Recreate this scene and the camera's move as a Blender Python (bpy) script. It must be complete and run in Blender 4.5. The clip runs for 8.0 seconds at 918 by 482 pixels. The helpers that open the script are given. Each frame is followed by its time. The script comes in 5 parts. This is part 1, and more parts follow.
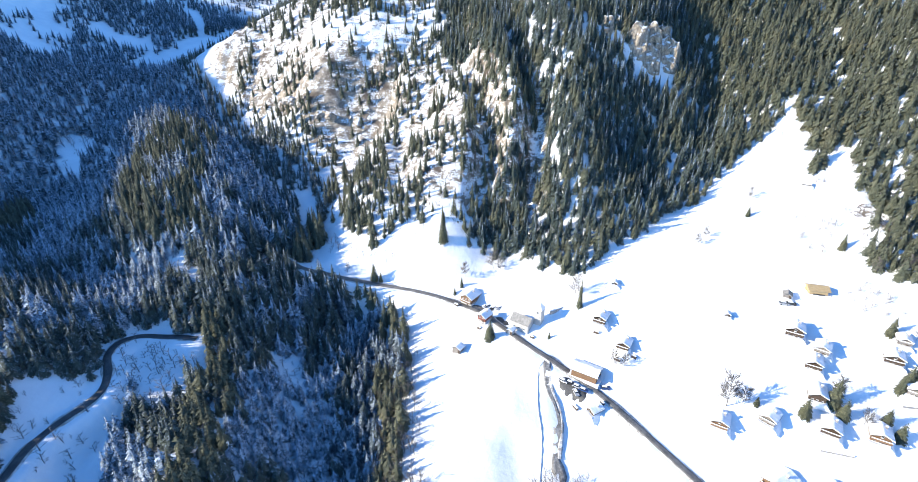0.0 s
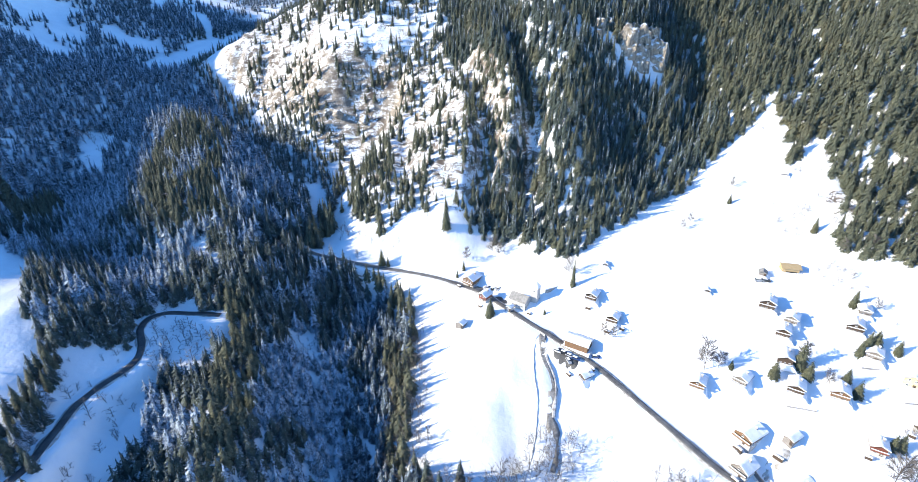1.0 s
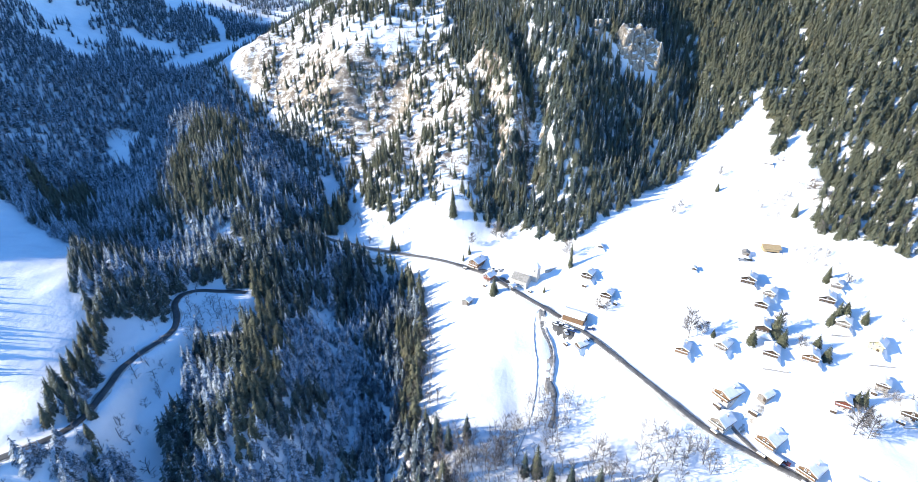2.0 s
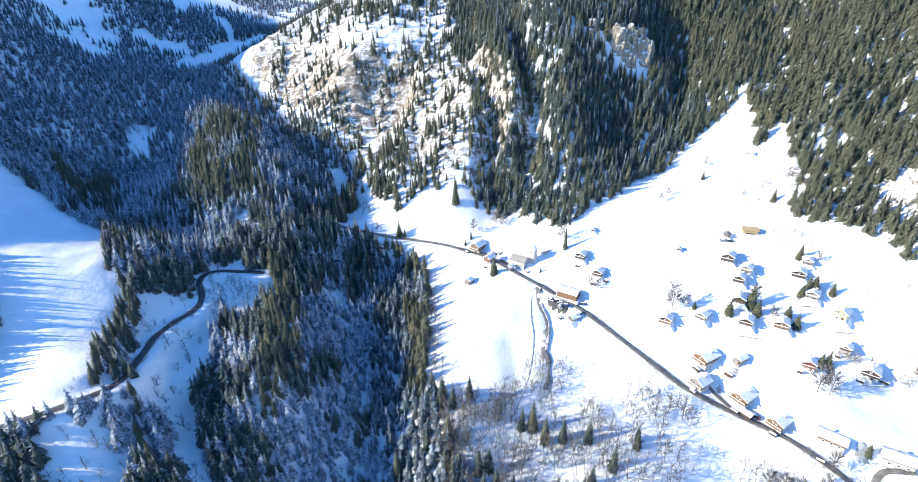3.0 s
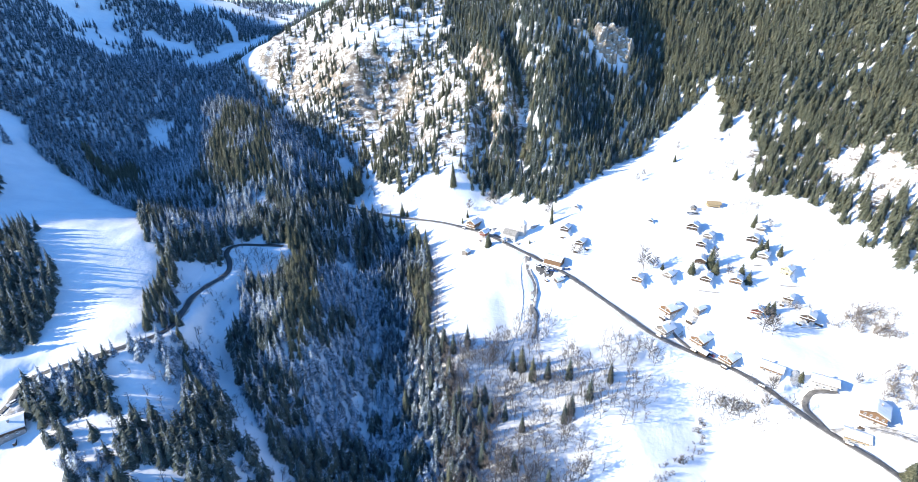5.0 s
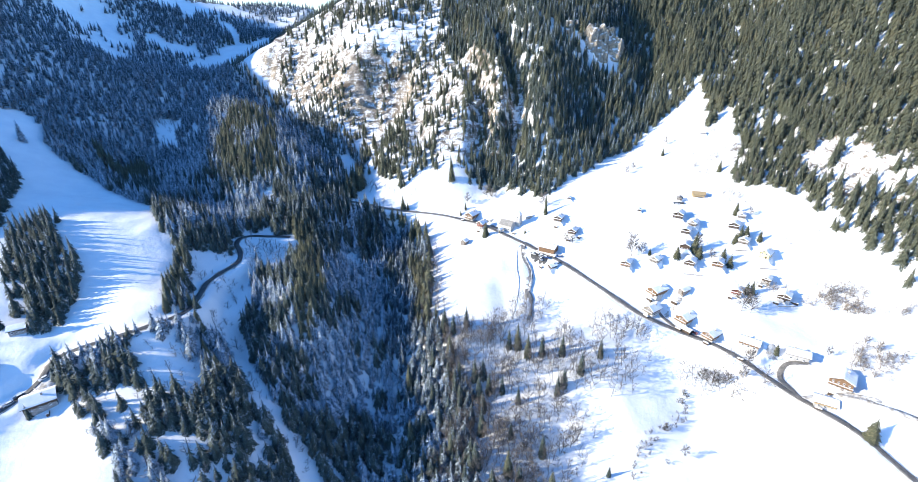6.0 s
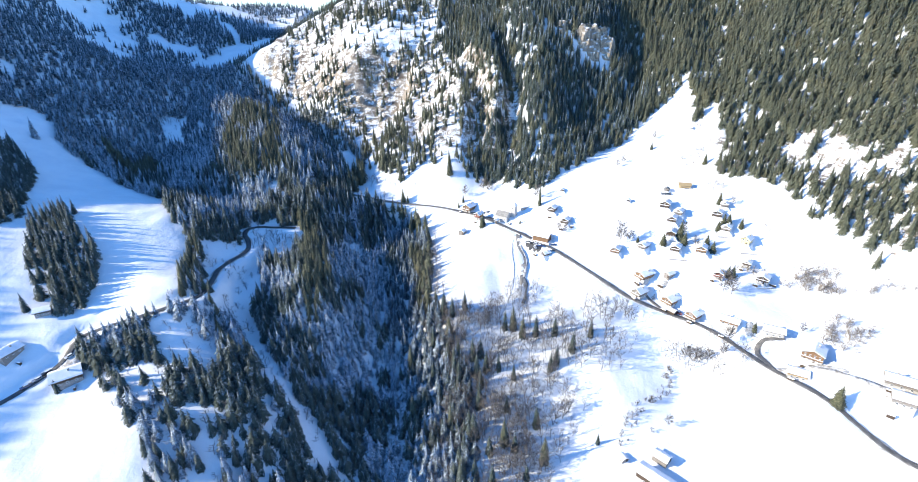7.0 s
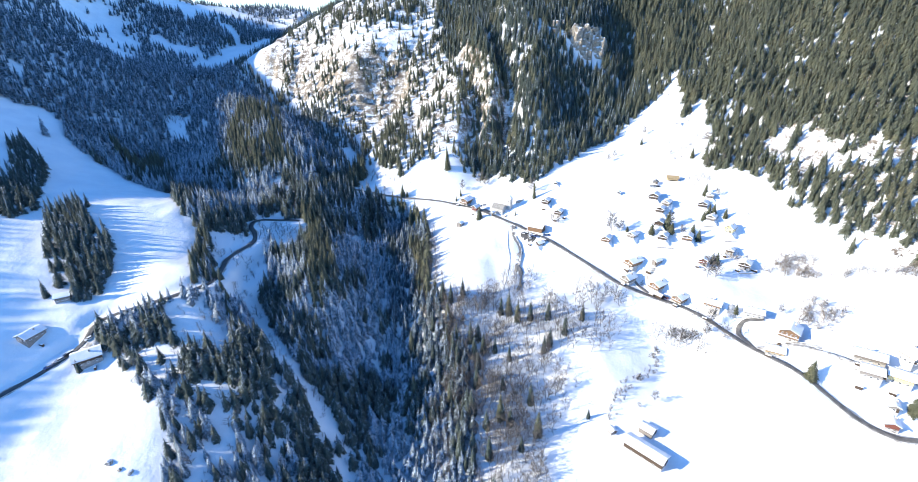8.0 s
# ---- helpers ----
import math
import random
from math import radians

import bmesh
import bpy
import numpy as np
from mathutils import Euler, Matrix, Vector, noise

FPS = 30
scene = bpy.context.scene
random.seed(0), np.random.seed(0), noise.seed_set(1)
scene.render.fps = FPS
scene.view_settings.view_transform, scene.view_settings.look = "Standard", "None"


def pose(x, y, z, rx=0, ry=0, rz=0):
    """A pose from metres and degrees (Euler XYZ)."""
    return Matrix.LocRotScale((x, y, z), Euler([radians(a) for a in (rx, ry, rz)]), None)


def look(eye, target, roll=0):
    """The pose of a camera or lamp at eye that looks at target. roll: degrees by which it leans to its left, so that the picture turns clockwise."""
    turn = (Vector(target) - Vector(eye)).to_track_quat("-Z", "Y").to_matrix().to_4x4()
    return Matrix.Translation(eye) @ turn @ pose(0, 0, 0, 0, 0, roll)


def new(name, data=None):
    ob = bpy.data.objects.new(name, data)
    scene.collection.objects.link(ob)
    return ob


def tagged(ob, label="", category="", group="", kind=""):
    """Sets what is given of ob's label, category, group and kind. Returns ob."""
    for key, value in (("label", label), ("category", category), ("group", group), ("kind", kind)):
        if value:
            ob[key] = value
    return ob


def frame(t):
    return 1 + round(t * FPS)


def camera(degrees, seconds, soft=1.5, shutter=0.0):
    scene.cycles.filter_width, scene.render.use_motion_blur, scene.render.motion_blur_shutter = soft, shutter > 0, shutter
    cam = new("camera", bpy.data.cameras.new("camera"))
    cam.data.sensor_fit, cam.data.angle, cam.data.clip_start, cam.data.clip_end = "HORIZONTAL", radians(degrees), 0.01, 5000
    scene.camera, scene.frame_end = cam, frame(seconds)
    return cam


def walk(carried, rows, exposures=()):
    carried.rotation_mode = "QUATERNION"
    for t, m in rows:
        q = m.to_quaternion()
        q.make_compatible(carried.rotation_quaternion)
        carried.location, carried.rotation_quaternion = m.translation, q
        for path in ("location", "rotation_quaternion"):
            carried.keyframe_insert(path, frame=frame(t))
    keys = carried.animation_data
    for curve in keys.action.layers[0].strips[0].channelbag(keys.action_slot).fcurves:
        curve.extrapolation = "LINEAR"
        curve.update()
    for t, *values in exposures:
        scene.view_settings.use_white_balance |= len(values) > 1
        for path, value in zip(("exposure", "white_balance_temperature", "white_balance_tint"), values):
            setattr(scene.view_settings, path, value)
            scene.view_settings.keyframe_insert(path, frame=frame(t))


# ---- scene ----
cam = camera(87.0, 8.0, soft=0.8)
PATH = [
    (0, (-0.594, -0.687, 149.073), (-0.593, 1.105, 148.186), -0.2),
    (0.5, (-1.41, -12.005, 149.183), (-1.399, -10.21, 148.301), -0.2),
    (1, (-2.154, -23.831, 149.329), (-2.152, -22.034, 148.451), -0.3),
    (1.5, (-2.783, -36.162, 149.445), (-2.791, -34.363, 148.57), -0.4),
    (1.7, (-3.01, -41.111, 149.461), (-3.022, -39.311, 148.589), -0.5),
    (2.8, (-4.112, -68.258, 149.601), (-4.132, -66.457, 148.731), -0.6),
    (3, (-4.288, -72.989, 149.607), (-4.307, -71.188, 148.738), -0.7),
    (3.5, (-4.713, -84.138, 149.566), (-4.73, -82.337, 148.698), -0.8),
    (4, (-5.084, -94.703, 149.47), (-5.097, -92.9, 148.604), -0.9),
    (4.5, (-5.478, -104.837, 149.375), (-5.484, -103.033, 148.511), -0.9),
    (5.8, (-6.81, -130.368, 148.904), (-6.802, -128.562, 148.045), -1.0),
    (6, (-7.017, -134.261, 148.891), (-7.007, -132.454, 148.035), -1.1),
    (6.5, (-7.499, -143.728, 148.911), (-7.484, -141.92, 148.055), -1.1),
    (7, (-7.916, -152.973, 148.937), (-7.895, -151.165, 148.082), -1.2),
    (7.5, (-8.305, -161.657, 148.938), (-8.279, -159.849, 148.084), -1.3),
    (8, (-8.682, -170.017, 148.932), (-8.65, -168.209, 148.079), -1.3),
]
walk(cam, [(t, look(eye, target, roll)) for t, eye, target, roll in PATH], [(0, 1.4, 5620, 7), (8, 1.4, 5620, 7)])

# ---------------------------------------------------------------- sky and sun
SUN_HEIGHT, SUN_TURN = 22.5, 262.0  # degrees: above the horizon; clockwise from +y
world = bpy.data.worlds.new("winter_sky")
scene.world = world
world.use_nodes = True
sky = world.node_tree.nodes.new("ShaderNodeTexSky")
sky.sky_type, sky.sun_disc = "NISHITA", False
sky.sun_elevation, sky.sun_rotation = radians(SUN_HEIGHT), radians(SUN_TURN)
sky.altitude, sky.air_density, sky.dust_density, sky.ozone_density = 1300, 1.0, 0.1, 4.0
back = world.node_tree.nodes["Background"]
back.inputs["Strength"].default_value = 0.13
deep = world.node_tree.nodes.new("ShaderNodeHueSaturation")  # the deep blue of a dry winter sky
deep.inputs["Saturation"].default_value = 1.09
world.node_tree.links.new(sky.outputs["Color"], deep.inputs["Color"])
world.node_tree.links.new(deep.outputs["Color"], back.inputs["Color"])
lamp = bpy.data.lights.new("sun", "SUN")
lamp.energy, lamp.angle, lamp.color = 3.5, radians(0.53), (1.0, 0.82, 0.57)
sun = new("sun", lamp)
toward = Vector((math.sin(radians(SUN_TURN)) * math.cos(radians(SUN_HEIGHT)), math.cos(radians(SUN_TURN)) * math.cos(radians(SUN_HEIGHT)), math.sin(radians(SUN_HEIGHT))))
sun.matrix_world = look(toward * 800, (0, 0, 0))

# ---------------------------------------------------------------- materials
def material(name, rough=0.9, metal=0.0):
    m = bpy.data.materials.new(name)
    m.use_nodes = True
    b = m.node_tree.nodes["Principled BSDF"]
    b.inputs["Roughness"].default_value, b.inputs["Metallic"].default_value = rough, metal
    return m, m.node_tree.nodes, m.node_tree.links, b


def mix(nodes, links, factor, a, b):
    n = nodes.new("ShaderNodeMix")
    n.data_type = "RGBA"
    for value, socket in ((factor, n.inputs[0]), (a, n.inputs[6]), (b, n.inputs[7])):
        if isinstance(value, bpy.types.NodeSocket):
            links.new(value, socket)
        else:
            socket.default_value = value if isinstance(value, float) else (*value, 1)
    return n.outputs[2]


def sums(nodes, links, kind, a, b=0.0, clamp=False):
    n = nodes.new("ShaderNodeMath")
    n.operation, n.use_clamp = kind, clamp
    for value, socket in ((a, n.inputs[0]), (b, n.inputs[1])):
        if isinstance(value, bpy.types.NodeSocket):
            links.new(value, socket)
        else:
            socket.default_value = value
    return n.outputs[0]


def speckle(nodes, links, scale, detail=4.0, rough=0.6, stretch=(1, 1, 1)):
    """World-sized noise, 0 to 1."""
    where, m, n = nodes.new("ShaderNodeNewGeometry"), nodes.new("ShaderNodeMapping"), nodes.new("ShaderNodeTexNoise")
    m.inputs["Scale"].default_value = stretch
    links.new(where.outputs["Position"], m.inputs["Vector"])
    links.new(m.outputs[0], n.inputs["Vector"])
    n.inputs["Scale"].default_value, n.inputs["Detail"].default_value, n.inputs["Roughness"].default_value = scale, detail, rough
    return n.outputs["Fac"]


def step(nodes, links, value, low, high):
    n = nodes.new("ShaderNodeMapRange")
    n.interpolation_type = "SMOOTHSTEP"
    links.new(value, n.inputs["Value"])
    n.inputs["From Min"].default_value, n.inputs["From Max"].default_value = low, high
    return n.outputs["Result"]


def bumped(nodes, links, shader, height, strength, distance):
    n = nodes.new("ShaderNodeBump")
    n.inputs["Strength"].default_value, n.inputs["Distance"].default_value = strength, distance
    links.new(height, n.inputs["Height"])
    links.new(n.outputs["Normal"], shader.inputs["Normal"])


def plain(name, a, b, scale, rough=0.9, bump=0.2, distance=0.05, metal=0.0, stretch=(1, 1, 1)):
    """Two tones in patches and grain, with fine relief."""
    m, n, l, s = material(name, rough, metal)
    patch, fine = speckle(n, l, scale, 5, 0.65, stretch), speckle(n, l, scale * 7, 3, 0.6, stretch)
    both = sums(n, l, "ADD", sums(n, l, "MULTIPLY", patch, 0.65), sums(n, l, "MULTIPLY", fine, 0.35))
    l.new(mix(n, l, step(n, l, both, 0.36, 0.64), a, b), s.inputs["Base Color"])
    bumped(n, l, s, fine, bump, distance)
    return m


def ground_material():
    """Snow, with rock, scree and dead grass where the slope is bare or steep."""
    m, n, l, s = material("snow_ground", 0.75)
    g = n.new("ShaderNodeNewGeometry")
    d = n.new("ShaderNodeSeparateXYZ")
    l.new(g.outputs["Normal"], d.inputs[0])
    bare = n.new("ShaderNodeAttribute")
    bare.attribute_name = "bare"
    steep = step(n, l, d.outputs["Z"], 0.86, 0.45)
    layers = step(n, l, speckle(n, l, 0.5, 6, 0.72, (0.22, 0.3, 2.0)), 0.36, 0.64)
    patches, bits = step(n, l, speckle(n, l, 0.14, 4, 0.6), 0.36, 0.64), step(n, l, speckle(n, l, 0.9, 6, 0.72), 0.36, 0.64)
    broken = sums(n, l, "ADD", sums(n, l, "MULTIPLY", patches, 0.36), sums(n, l, "ADD", sums(n, l, "MULTIPLY", bits, 0.38), sums(n, l, "MULTIPLY", layers, 0.26)))
    amount = sums(n, l, "ADD", sums(n, l, "MULTIPLY", sums(n, l, "SUBTRACT", bare.outputs["Fac"], 1.0), 0.95), sums(n, l, "MULTIPLY", steep, 0.16))
    mask = step(n, l, sums(n, l, "ADD", broken, amount), 0.50, 0.60)
    stone = mix(n, l, step(n, l, speckle(n, l, 0.25, 6, 0.7), 0.35, 0.65), (0.16, 0.13, 0.10), (0.40, 0.34, 0.265))
    stone = mix(n, l, step(n, l, speckle(n, l, 0.07, 4, 0.6), 0.5, 0.68), stone, (0.10, 0.075, 0.055))
    snow = mix(n, l, step(n, l, speckle(n, l, 0.06, 5, 0.6), 0.3, 0.7), (0.80, 0.81, 0.83), (0.88, 0.885, 0.89))
    l.new(mix(n, l, mask, snow, stone), s.inputs["Base Color"])
    bumped(n, l, s, sums(n, l, "ADD", speckle(n, l, 0.35, 6, 0.6), sums(n, l, "MULTIPLY", mask, 0.5)), 0.5, 0.6)
    return m


def needle_material(name, dark, light, low, high):
    """Spruce needles with snow, tinted blue for shade, lying on what faces up."""
    m, n, l, s = material(name, 0.85)
    g, d = n.new("ShaderNodeNewGeometry"), n.new("ShaderNodeSeparateXYZ")
    l.new(g.outputs["Normal"], d.inputs[0])
    green = mix(n, l, g.outputs["Random Per Island"], dark, light)
    green = mix(n, l, step(n, l, speckle(n, l, 0.045, 3, 0.6), 0.52, 0.75), green, (light[0] * 1.15, light[1] * 1.0, light[2] * 0.85))
    tuft = step(n, l, speckle(n, l, 1.5, 4, 0.85), 0.38, 0.60)
    green = mix(n, l, tuft, tuple(c * 0.6 for c in dark), mix(n, l, step(n, l, speckle(n, l, 2.6, 3, 0.8), 0.52, 0.66), green, tuple(c * 1.7 for c in light)))
    lying = sums(n, l, "ADD", sums(n, l, "MULTIPLY", d.outputs["Z"], 0.45), speckle(n, l, 2.2, 4, 0.8))
    lying = sums(n, l, "ADD", lying, sums(n, l, "MULTIPLY", g.outputs["Random Per Island"], 0.14))
    # the snow's blue is shade put into its colour
    l.new(mix(n, l, step(n, l, lying, low, high), green, (0.60, 0.69, 0.80)), s.inputs["Base Color"])
    bumped(n, l, s, speckle(n, l, 3.0, 3, 0.7), 0.8, 0.3)
    l.new(step(n, l, speckle(n, l, 1.9, 3, 0.7), 0.43, 0.47), s.inputs["Alpha"])  # light falls through between the twigs
    return m


SNOW_GROUND = ground_material()
SNOW = plain("packed_snow", (0.80, 0.81, 0.83), (0.89, 0.89, 0.9), 0.5, 0.7, 0.3, 0.08)
# bluish needles: the west's shade and haze are put into the base colour
NEEDLES_SNOWY = needle_material("snowy_shade_blue_needles", (0.042, 0.066, 0.084), (0.084, 0.118, 0.138), 0.83, 1.03)
NEEDLES_FAR = needle_material("distant_shade_blue_needles", (0.038, 0.060, 0.076), (0.074, 0.104, 0.120), 0.90, 1.10)
# dark green; by the stream and eastern hollow it also paints shade
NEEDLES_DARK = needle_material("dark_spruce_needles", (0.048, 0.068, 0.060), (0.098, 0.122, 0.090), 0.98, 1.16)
# lighter olive: the warm sun on rim and crests is put into the colour
NEEDLES_GREEN = needle_material("sun_toned_olive_needles", (0.074, 0.086, 0.056), (0.195, 0.198, 0.126), 1.12, 1.26)
# bluest tone, painted shade for the gorge and the distant ridge
NEEDLES_SHADED = needle_material("shade_blue_spruce_needles", (0.042, 0.066, 0.082), (0.084, 0.116, 0.130), 0.93, 1.10)
# village needles lightened: haze and glare are put into the base colour
NEEDLES_VILLAGE = needle_material("glare_lightened_spruce_needles", (0.080, 0.090, 0.054), (0.20, 0.20, 0.116), 1.2, 1.4)
TWIGS_PALE = plain("pale_grey_twigs", (0.09, 0.08, 0.072), (0.22, 0.20, 0.185), 0.4)
BARK = plain("bark", (0.07, 0.05, 0.035), (0.16, 0.12, 0.09), 2.0)
TWIGS = plain("bare_twigs", (0.045, 0.035, 0.027), (0.11, 0.088, 0.066), 0.4)
TWIGS_BROWN = plain("brown_twigs", (0.17, 0.145, 0.12), (0.34, 0.29, 0.24), 0.4)
TWIGS_FROST = plain("frosted_twigs", (0.07, 0.065, 0.065), (0.26, 0.26, 0.27), 0.5)
ASPHALT_SALTED = plain("salted_asphalt", (0.085, 0.080, 0.075), (0.20, 0.19, 0.175), 0.3, 0.7, 0.3, 0.03)
# wet dark yards; on the western lane the dark tone paints its shade
ASPHALT = plain("wet_shade_asphalt", (0.035, 0.036, 0.04), (0.09, 0.088, 0.085), 0.25, 0.55, 0.2, 0.02)
GRIT = plain("gritty_snow_edge", (0.24, 0.215, 0.18), (0.74, 0.73, 0.71), 0.45, 0.8, 0.4, 0.1)
GRAVEL = plain("creek_stones", (0.12, 0.11, 0.10), (0.36, 0.345, 0.32), 0.7, 0.8, 0.8, 0.2)
WOOD_DARK = plain("sun_darkened_timber", (0.045, 0.03, 0.02), (0.11, 0.075, 0.05), 0.8, 0.85, 0.5, 0.03, stretch=(1, 1, 5))
WOOD_ORANGE = plain("orange_timber", (0.16, 0.09, 0.045), (0.27, 0.165, 0.09), 0.8, 0.8, 0.5, 0.03, stretch=(1, 1, 5))
WOOD_YELLOW = plain("pale_new_timber", (0.38, 0.27, 0.13), (0.48, 0.36, 0.20), 0.8, 0.8, 0.4, 0.03, stretch=(1, 1, 5))
WOOD_GREY = plain("weathered_grey_timber", (0.17, 0.15, 0.13), (0.33, 0.30, 0.27), 0.8, 0.9, 0.5, 0.03, stretch=(1, 1, 5))
WOOD_RED = plain("red_timber", (0.16, 0.05, 0.035), (0.24, 0.09, 0.06), 0.8, 0.8, 0.4, 0.03, stretch=(1, 1, 5))
PLASTER = plain("white_plaster", (0.40, 0.38, 0.35), (0.54, 0.52, 0.49), 0.4, 0.9, 0.2, 0.02)
PLASTER_YELLOW = plain("yellow_plaster", (0.60, 0.50, 0.24), (0.70, 0.60, 0.33), 0.4, 0.9, 0.2, 0.02)
STONE = plain("rough_stone", (0.22, 0.20, 0.18), (0.44, 0.41, 0.38), 0.9, 0.95, 0.8, 0.08)
SLATE = plain("grey_shingle_roof", (0.20, 0.19, 0.17), (0.36, 0.34, 0.31), 0.7, 0.7, 0.5, 0.05)
ROOF_WOOD = plain("dark_roof_boards", (0.06, 0.045, 0.035), (0.15, 0.115, 0.09), 0.8, 0.8, 0.4, 0.03)
FRAME_WHITE = plain("white_window_paint", (0.66, 0.65, 0.62), (0.78, 0.77, 0.75), 2.0, 0.6, 0.1, 0.01)
RUBBER = plain("tyre_rubber", (0.015, 0.015, 0.015), (0.03, 0.03, 0.03), 4.0)


def sleek(name, colour, rough, metal=0.0, coat=0.0):
    m, n, l, s = material(name, rough, metal)
    l.new(mix(n, l, step(n, l, speckle(n, l, 1.5, 3), 0.3, 0.7), colour, tuple(c * 0.86 for c in colour)), s.inputs["Base Color"])
    s.inputs["Coat Weight"].default_value = coat
    return m


GLASS = sleek("window_glass", (0.03, 0.035, 0.045), 0.08)
PAINTS = [sleek("car_paint_" + k, c, 0.35, 0.0, 0.6) for k, c in (("silver", (0.42, 0.43, 0.45)), ("blue", (0.03, 0.07, 0.22)), ("black", (0.02, 0.02, 0.022)), ("red", (0.30, 0.03, 0.03)), ("white", (0.7, 0.7, 0.7)))]


def rock_material():
    """Tan limestone with snow on the ledges."""
    m, n, l, s = material("snowy_limestone", 0.9)
    g, d = n.new("ShaderNodeNewGeometry"), n.new("ShaderNodeSeparateXYZ")
    l.new(g.outputs["Normal"], d.inputs[0])
    streak = speckle(n, l, 0.8, 7, 0.75, (1, 1, 0.35))
    stone = mix(n, l, step(n, l, streak, 0.35, 0.65), (0.15, 0.12, 0.09), (0.54, 0.465, 0.36))
    lying = sums(n, l, "ADD", sums(n, l, "MULTIPLY", d.outputs["Z"], 0.6), speckle(n, l, 0.5, 5, 0.7))
    l.new(mix(n, l, step(n, l, lying, 0.86, 0.96), stone, (0.82, 0.83, 0.85)), s.inputs["Base Color"])
    bumped(n, l, s, streak, 0.9, 0.8)
    return m


ROCK_SNOWY = rock_material()
# ---------------------------------------------------------------- landforms: crests, beds and feet of slopes (x, y, height)
VALLEY_ROAD = [(-98, 268, 3), (-54, 251, -2), (5, 230, -4), (57, 170, -5), (95, 120, -9), (143, 70, -13), (178, 38, -15), (232, -12, -14), (300, -80, -12)]
CREEK = [(50, 163, -8), (44, 135, -15), (46, 108, -23), (28, 84, -31)]
VILLAGE_SLOPE = [(120, 182, 18), (165, 194, 24), (142, 150, 13), (185, 160, 24), (185, 97, -4), (218, 90, 8), (110, 225, 25), (164, 249, 41), (192, 213, 37), (101, 136, 0), (136, 128, 3), (190, 20, -10), (168, 21, -13), (0, 192, -8)]
FOREST_FOOT = [(214, 310, 82), (123, 270, 37), (68, 222, 17), (20, 262, 12), (-10, 263, 19), (208, 142, 25), (238, 110, 38), (250, 70, 30)]
EAST_SLOPE = [(228, 254, 69), (262, 210, 78), (250, 160, 68), (285, 197, 100), (275, 305, 116), (295, 283, 126), (260, 410, 133)]
ROCK_FACE = [(147, 311, 58), (63, 300, 60), (103, 322, 74), (190, 362, 96), (137, 385, 135), (99, 368, 123), (38, 308, 41), (10, 320, 63), (-36, 357, 50), (-75, 312, 22)]
ROCK_FACE_TOP = [(-95, 436, 65), (-117, 450, 95), (-82, 478, 128), (-145, 502, 117), (-49, 502, 142), (-32, 400, 65)]
MOUNTAIN_CREST = [(-250, 548, 100), (-215, 590, 129), (-182, 625, 154), (-150, 650, 172), (-60, 600, 178), (60, 520, 180), (180, 520, 190), (300, 480, 200), (420, 380, 215), (420, 200, 190), (380, 40, 100), (420, -120, 110)]
STREAM = [(-98, 290, 4), (-106, 318, 9), (-150, 402, 27), (-200, 450, 34), (-228, 493, 54), (-252, 540, 78), (-335, 631, 80), (-345, 693, 89)]
GORGE_BED = [(-84, 250, 0), (-58, 226, -25), (-62, 207, -27), (-82, 184, -19), (-58, 140, -32), (-55, 82, -52), (-42, 74, -55), (-58, 40, -55), (-57, 5, -64), (-40, -60, -74)]
GORGE_EAST = [(-9, 136, -16), (-11, 97, -27), (20, 86, -32), (5, 27, -51), (28, 23, -54), (61, 21, -50), (82, 13, -50), (50, 34, -51), (60, -60, -60)]
LOWER_MEADOW = [(71, 79, -25), (78, 44, -40), (130, 54, -38), (120, 82, -22), (95, -10, -50), (160, 0, -34), (150, -80, -50)]
GORGE_WEST = [(-112, 194, -5), (-97, 134, -5), (-100, 101, -10), (-84, 91, -25), (-94, 198, -16), (-75, 150, -22), (-110, 32, -22), (-84, 34, -40), (-129, 86, -22), (-120, -60, -50)]
CENTRAL_HILL = [(-259, 425, 58), (-224, 388, 58), (-198, 350, 53), (-223, 337, 49), (-214, 312, 44), (-182, 265, 34), (-145, 290, 25), (-130, 317, 20), (-122, 271, 11), (-139, 198, 5), (-257, 508, 60), (-240, 472, 47), (-115, 190, -6)]
HIDDEN_VALLEY = [(-319, 404, 43), (-261, 335, 33), (-287, 305, 17), (-190, 228, 4)]
WEST_ROAD = [(-145, 193, -1), (-159, 170, 3), (-169, 152, 3), (-155, 121, -3), (-160, 100, 7), (-229, 68, 3), (-146, 77, -5), (-204, 41, -13)]
WEST_MEADOW = [(-198, 192, 19), (-242, 131, 22), (-228, 85, 5), (-216, 236, 10), (-246, 192, 24), (-240, -20, -25)]
WEST_SLOPE = [(-354, 384, 58), (-344, 522, 71), (-370, 277, 53), (-328, 328, 35), (-407, 376, 72), (-389, 491, 80), (-475, 629, 98), (-488, 600, 108), (-534, 718, 132), (-580, 707, 149)]
WEST_RIDGE = [(-560, -150, 80), (-560, -82, 90), (-560, -13, 117), (-560, 40, 119), (-560, 110, 123), (-600, 174, 171), (-600, 245, 187), (-640, 380, 218), (-740, 600, 322), (-790, 800, 335)]
FAR_RIDGE = [(-484, 877, 142), (-430, 892, 136), (-362, 969, 116), (-322, 1054, 160), (-345, 1075, 146), (-286, 1060, 108), (-374, 1190, 166), (-330, 1200, 150), (-520, 1250, 142), (-285, 1180, 112), (-150, 900, 160)]
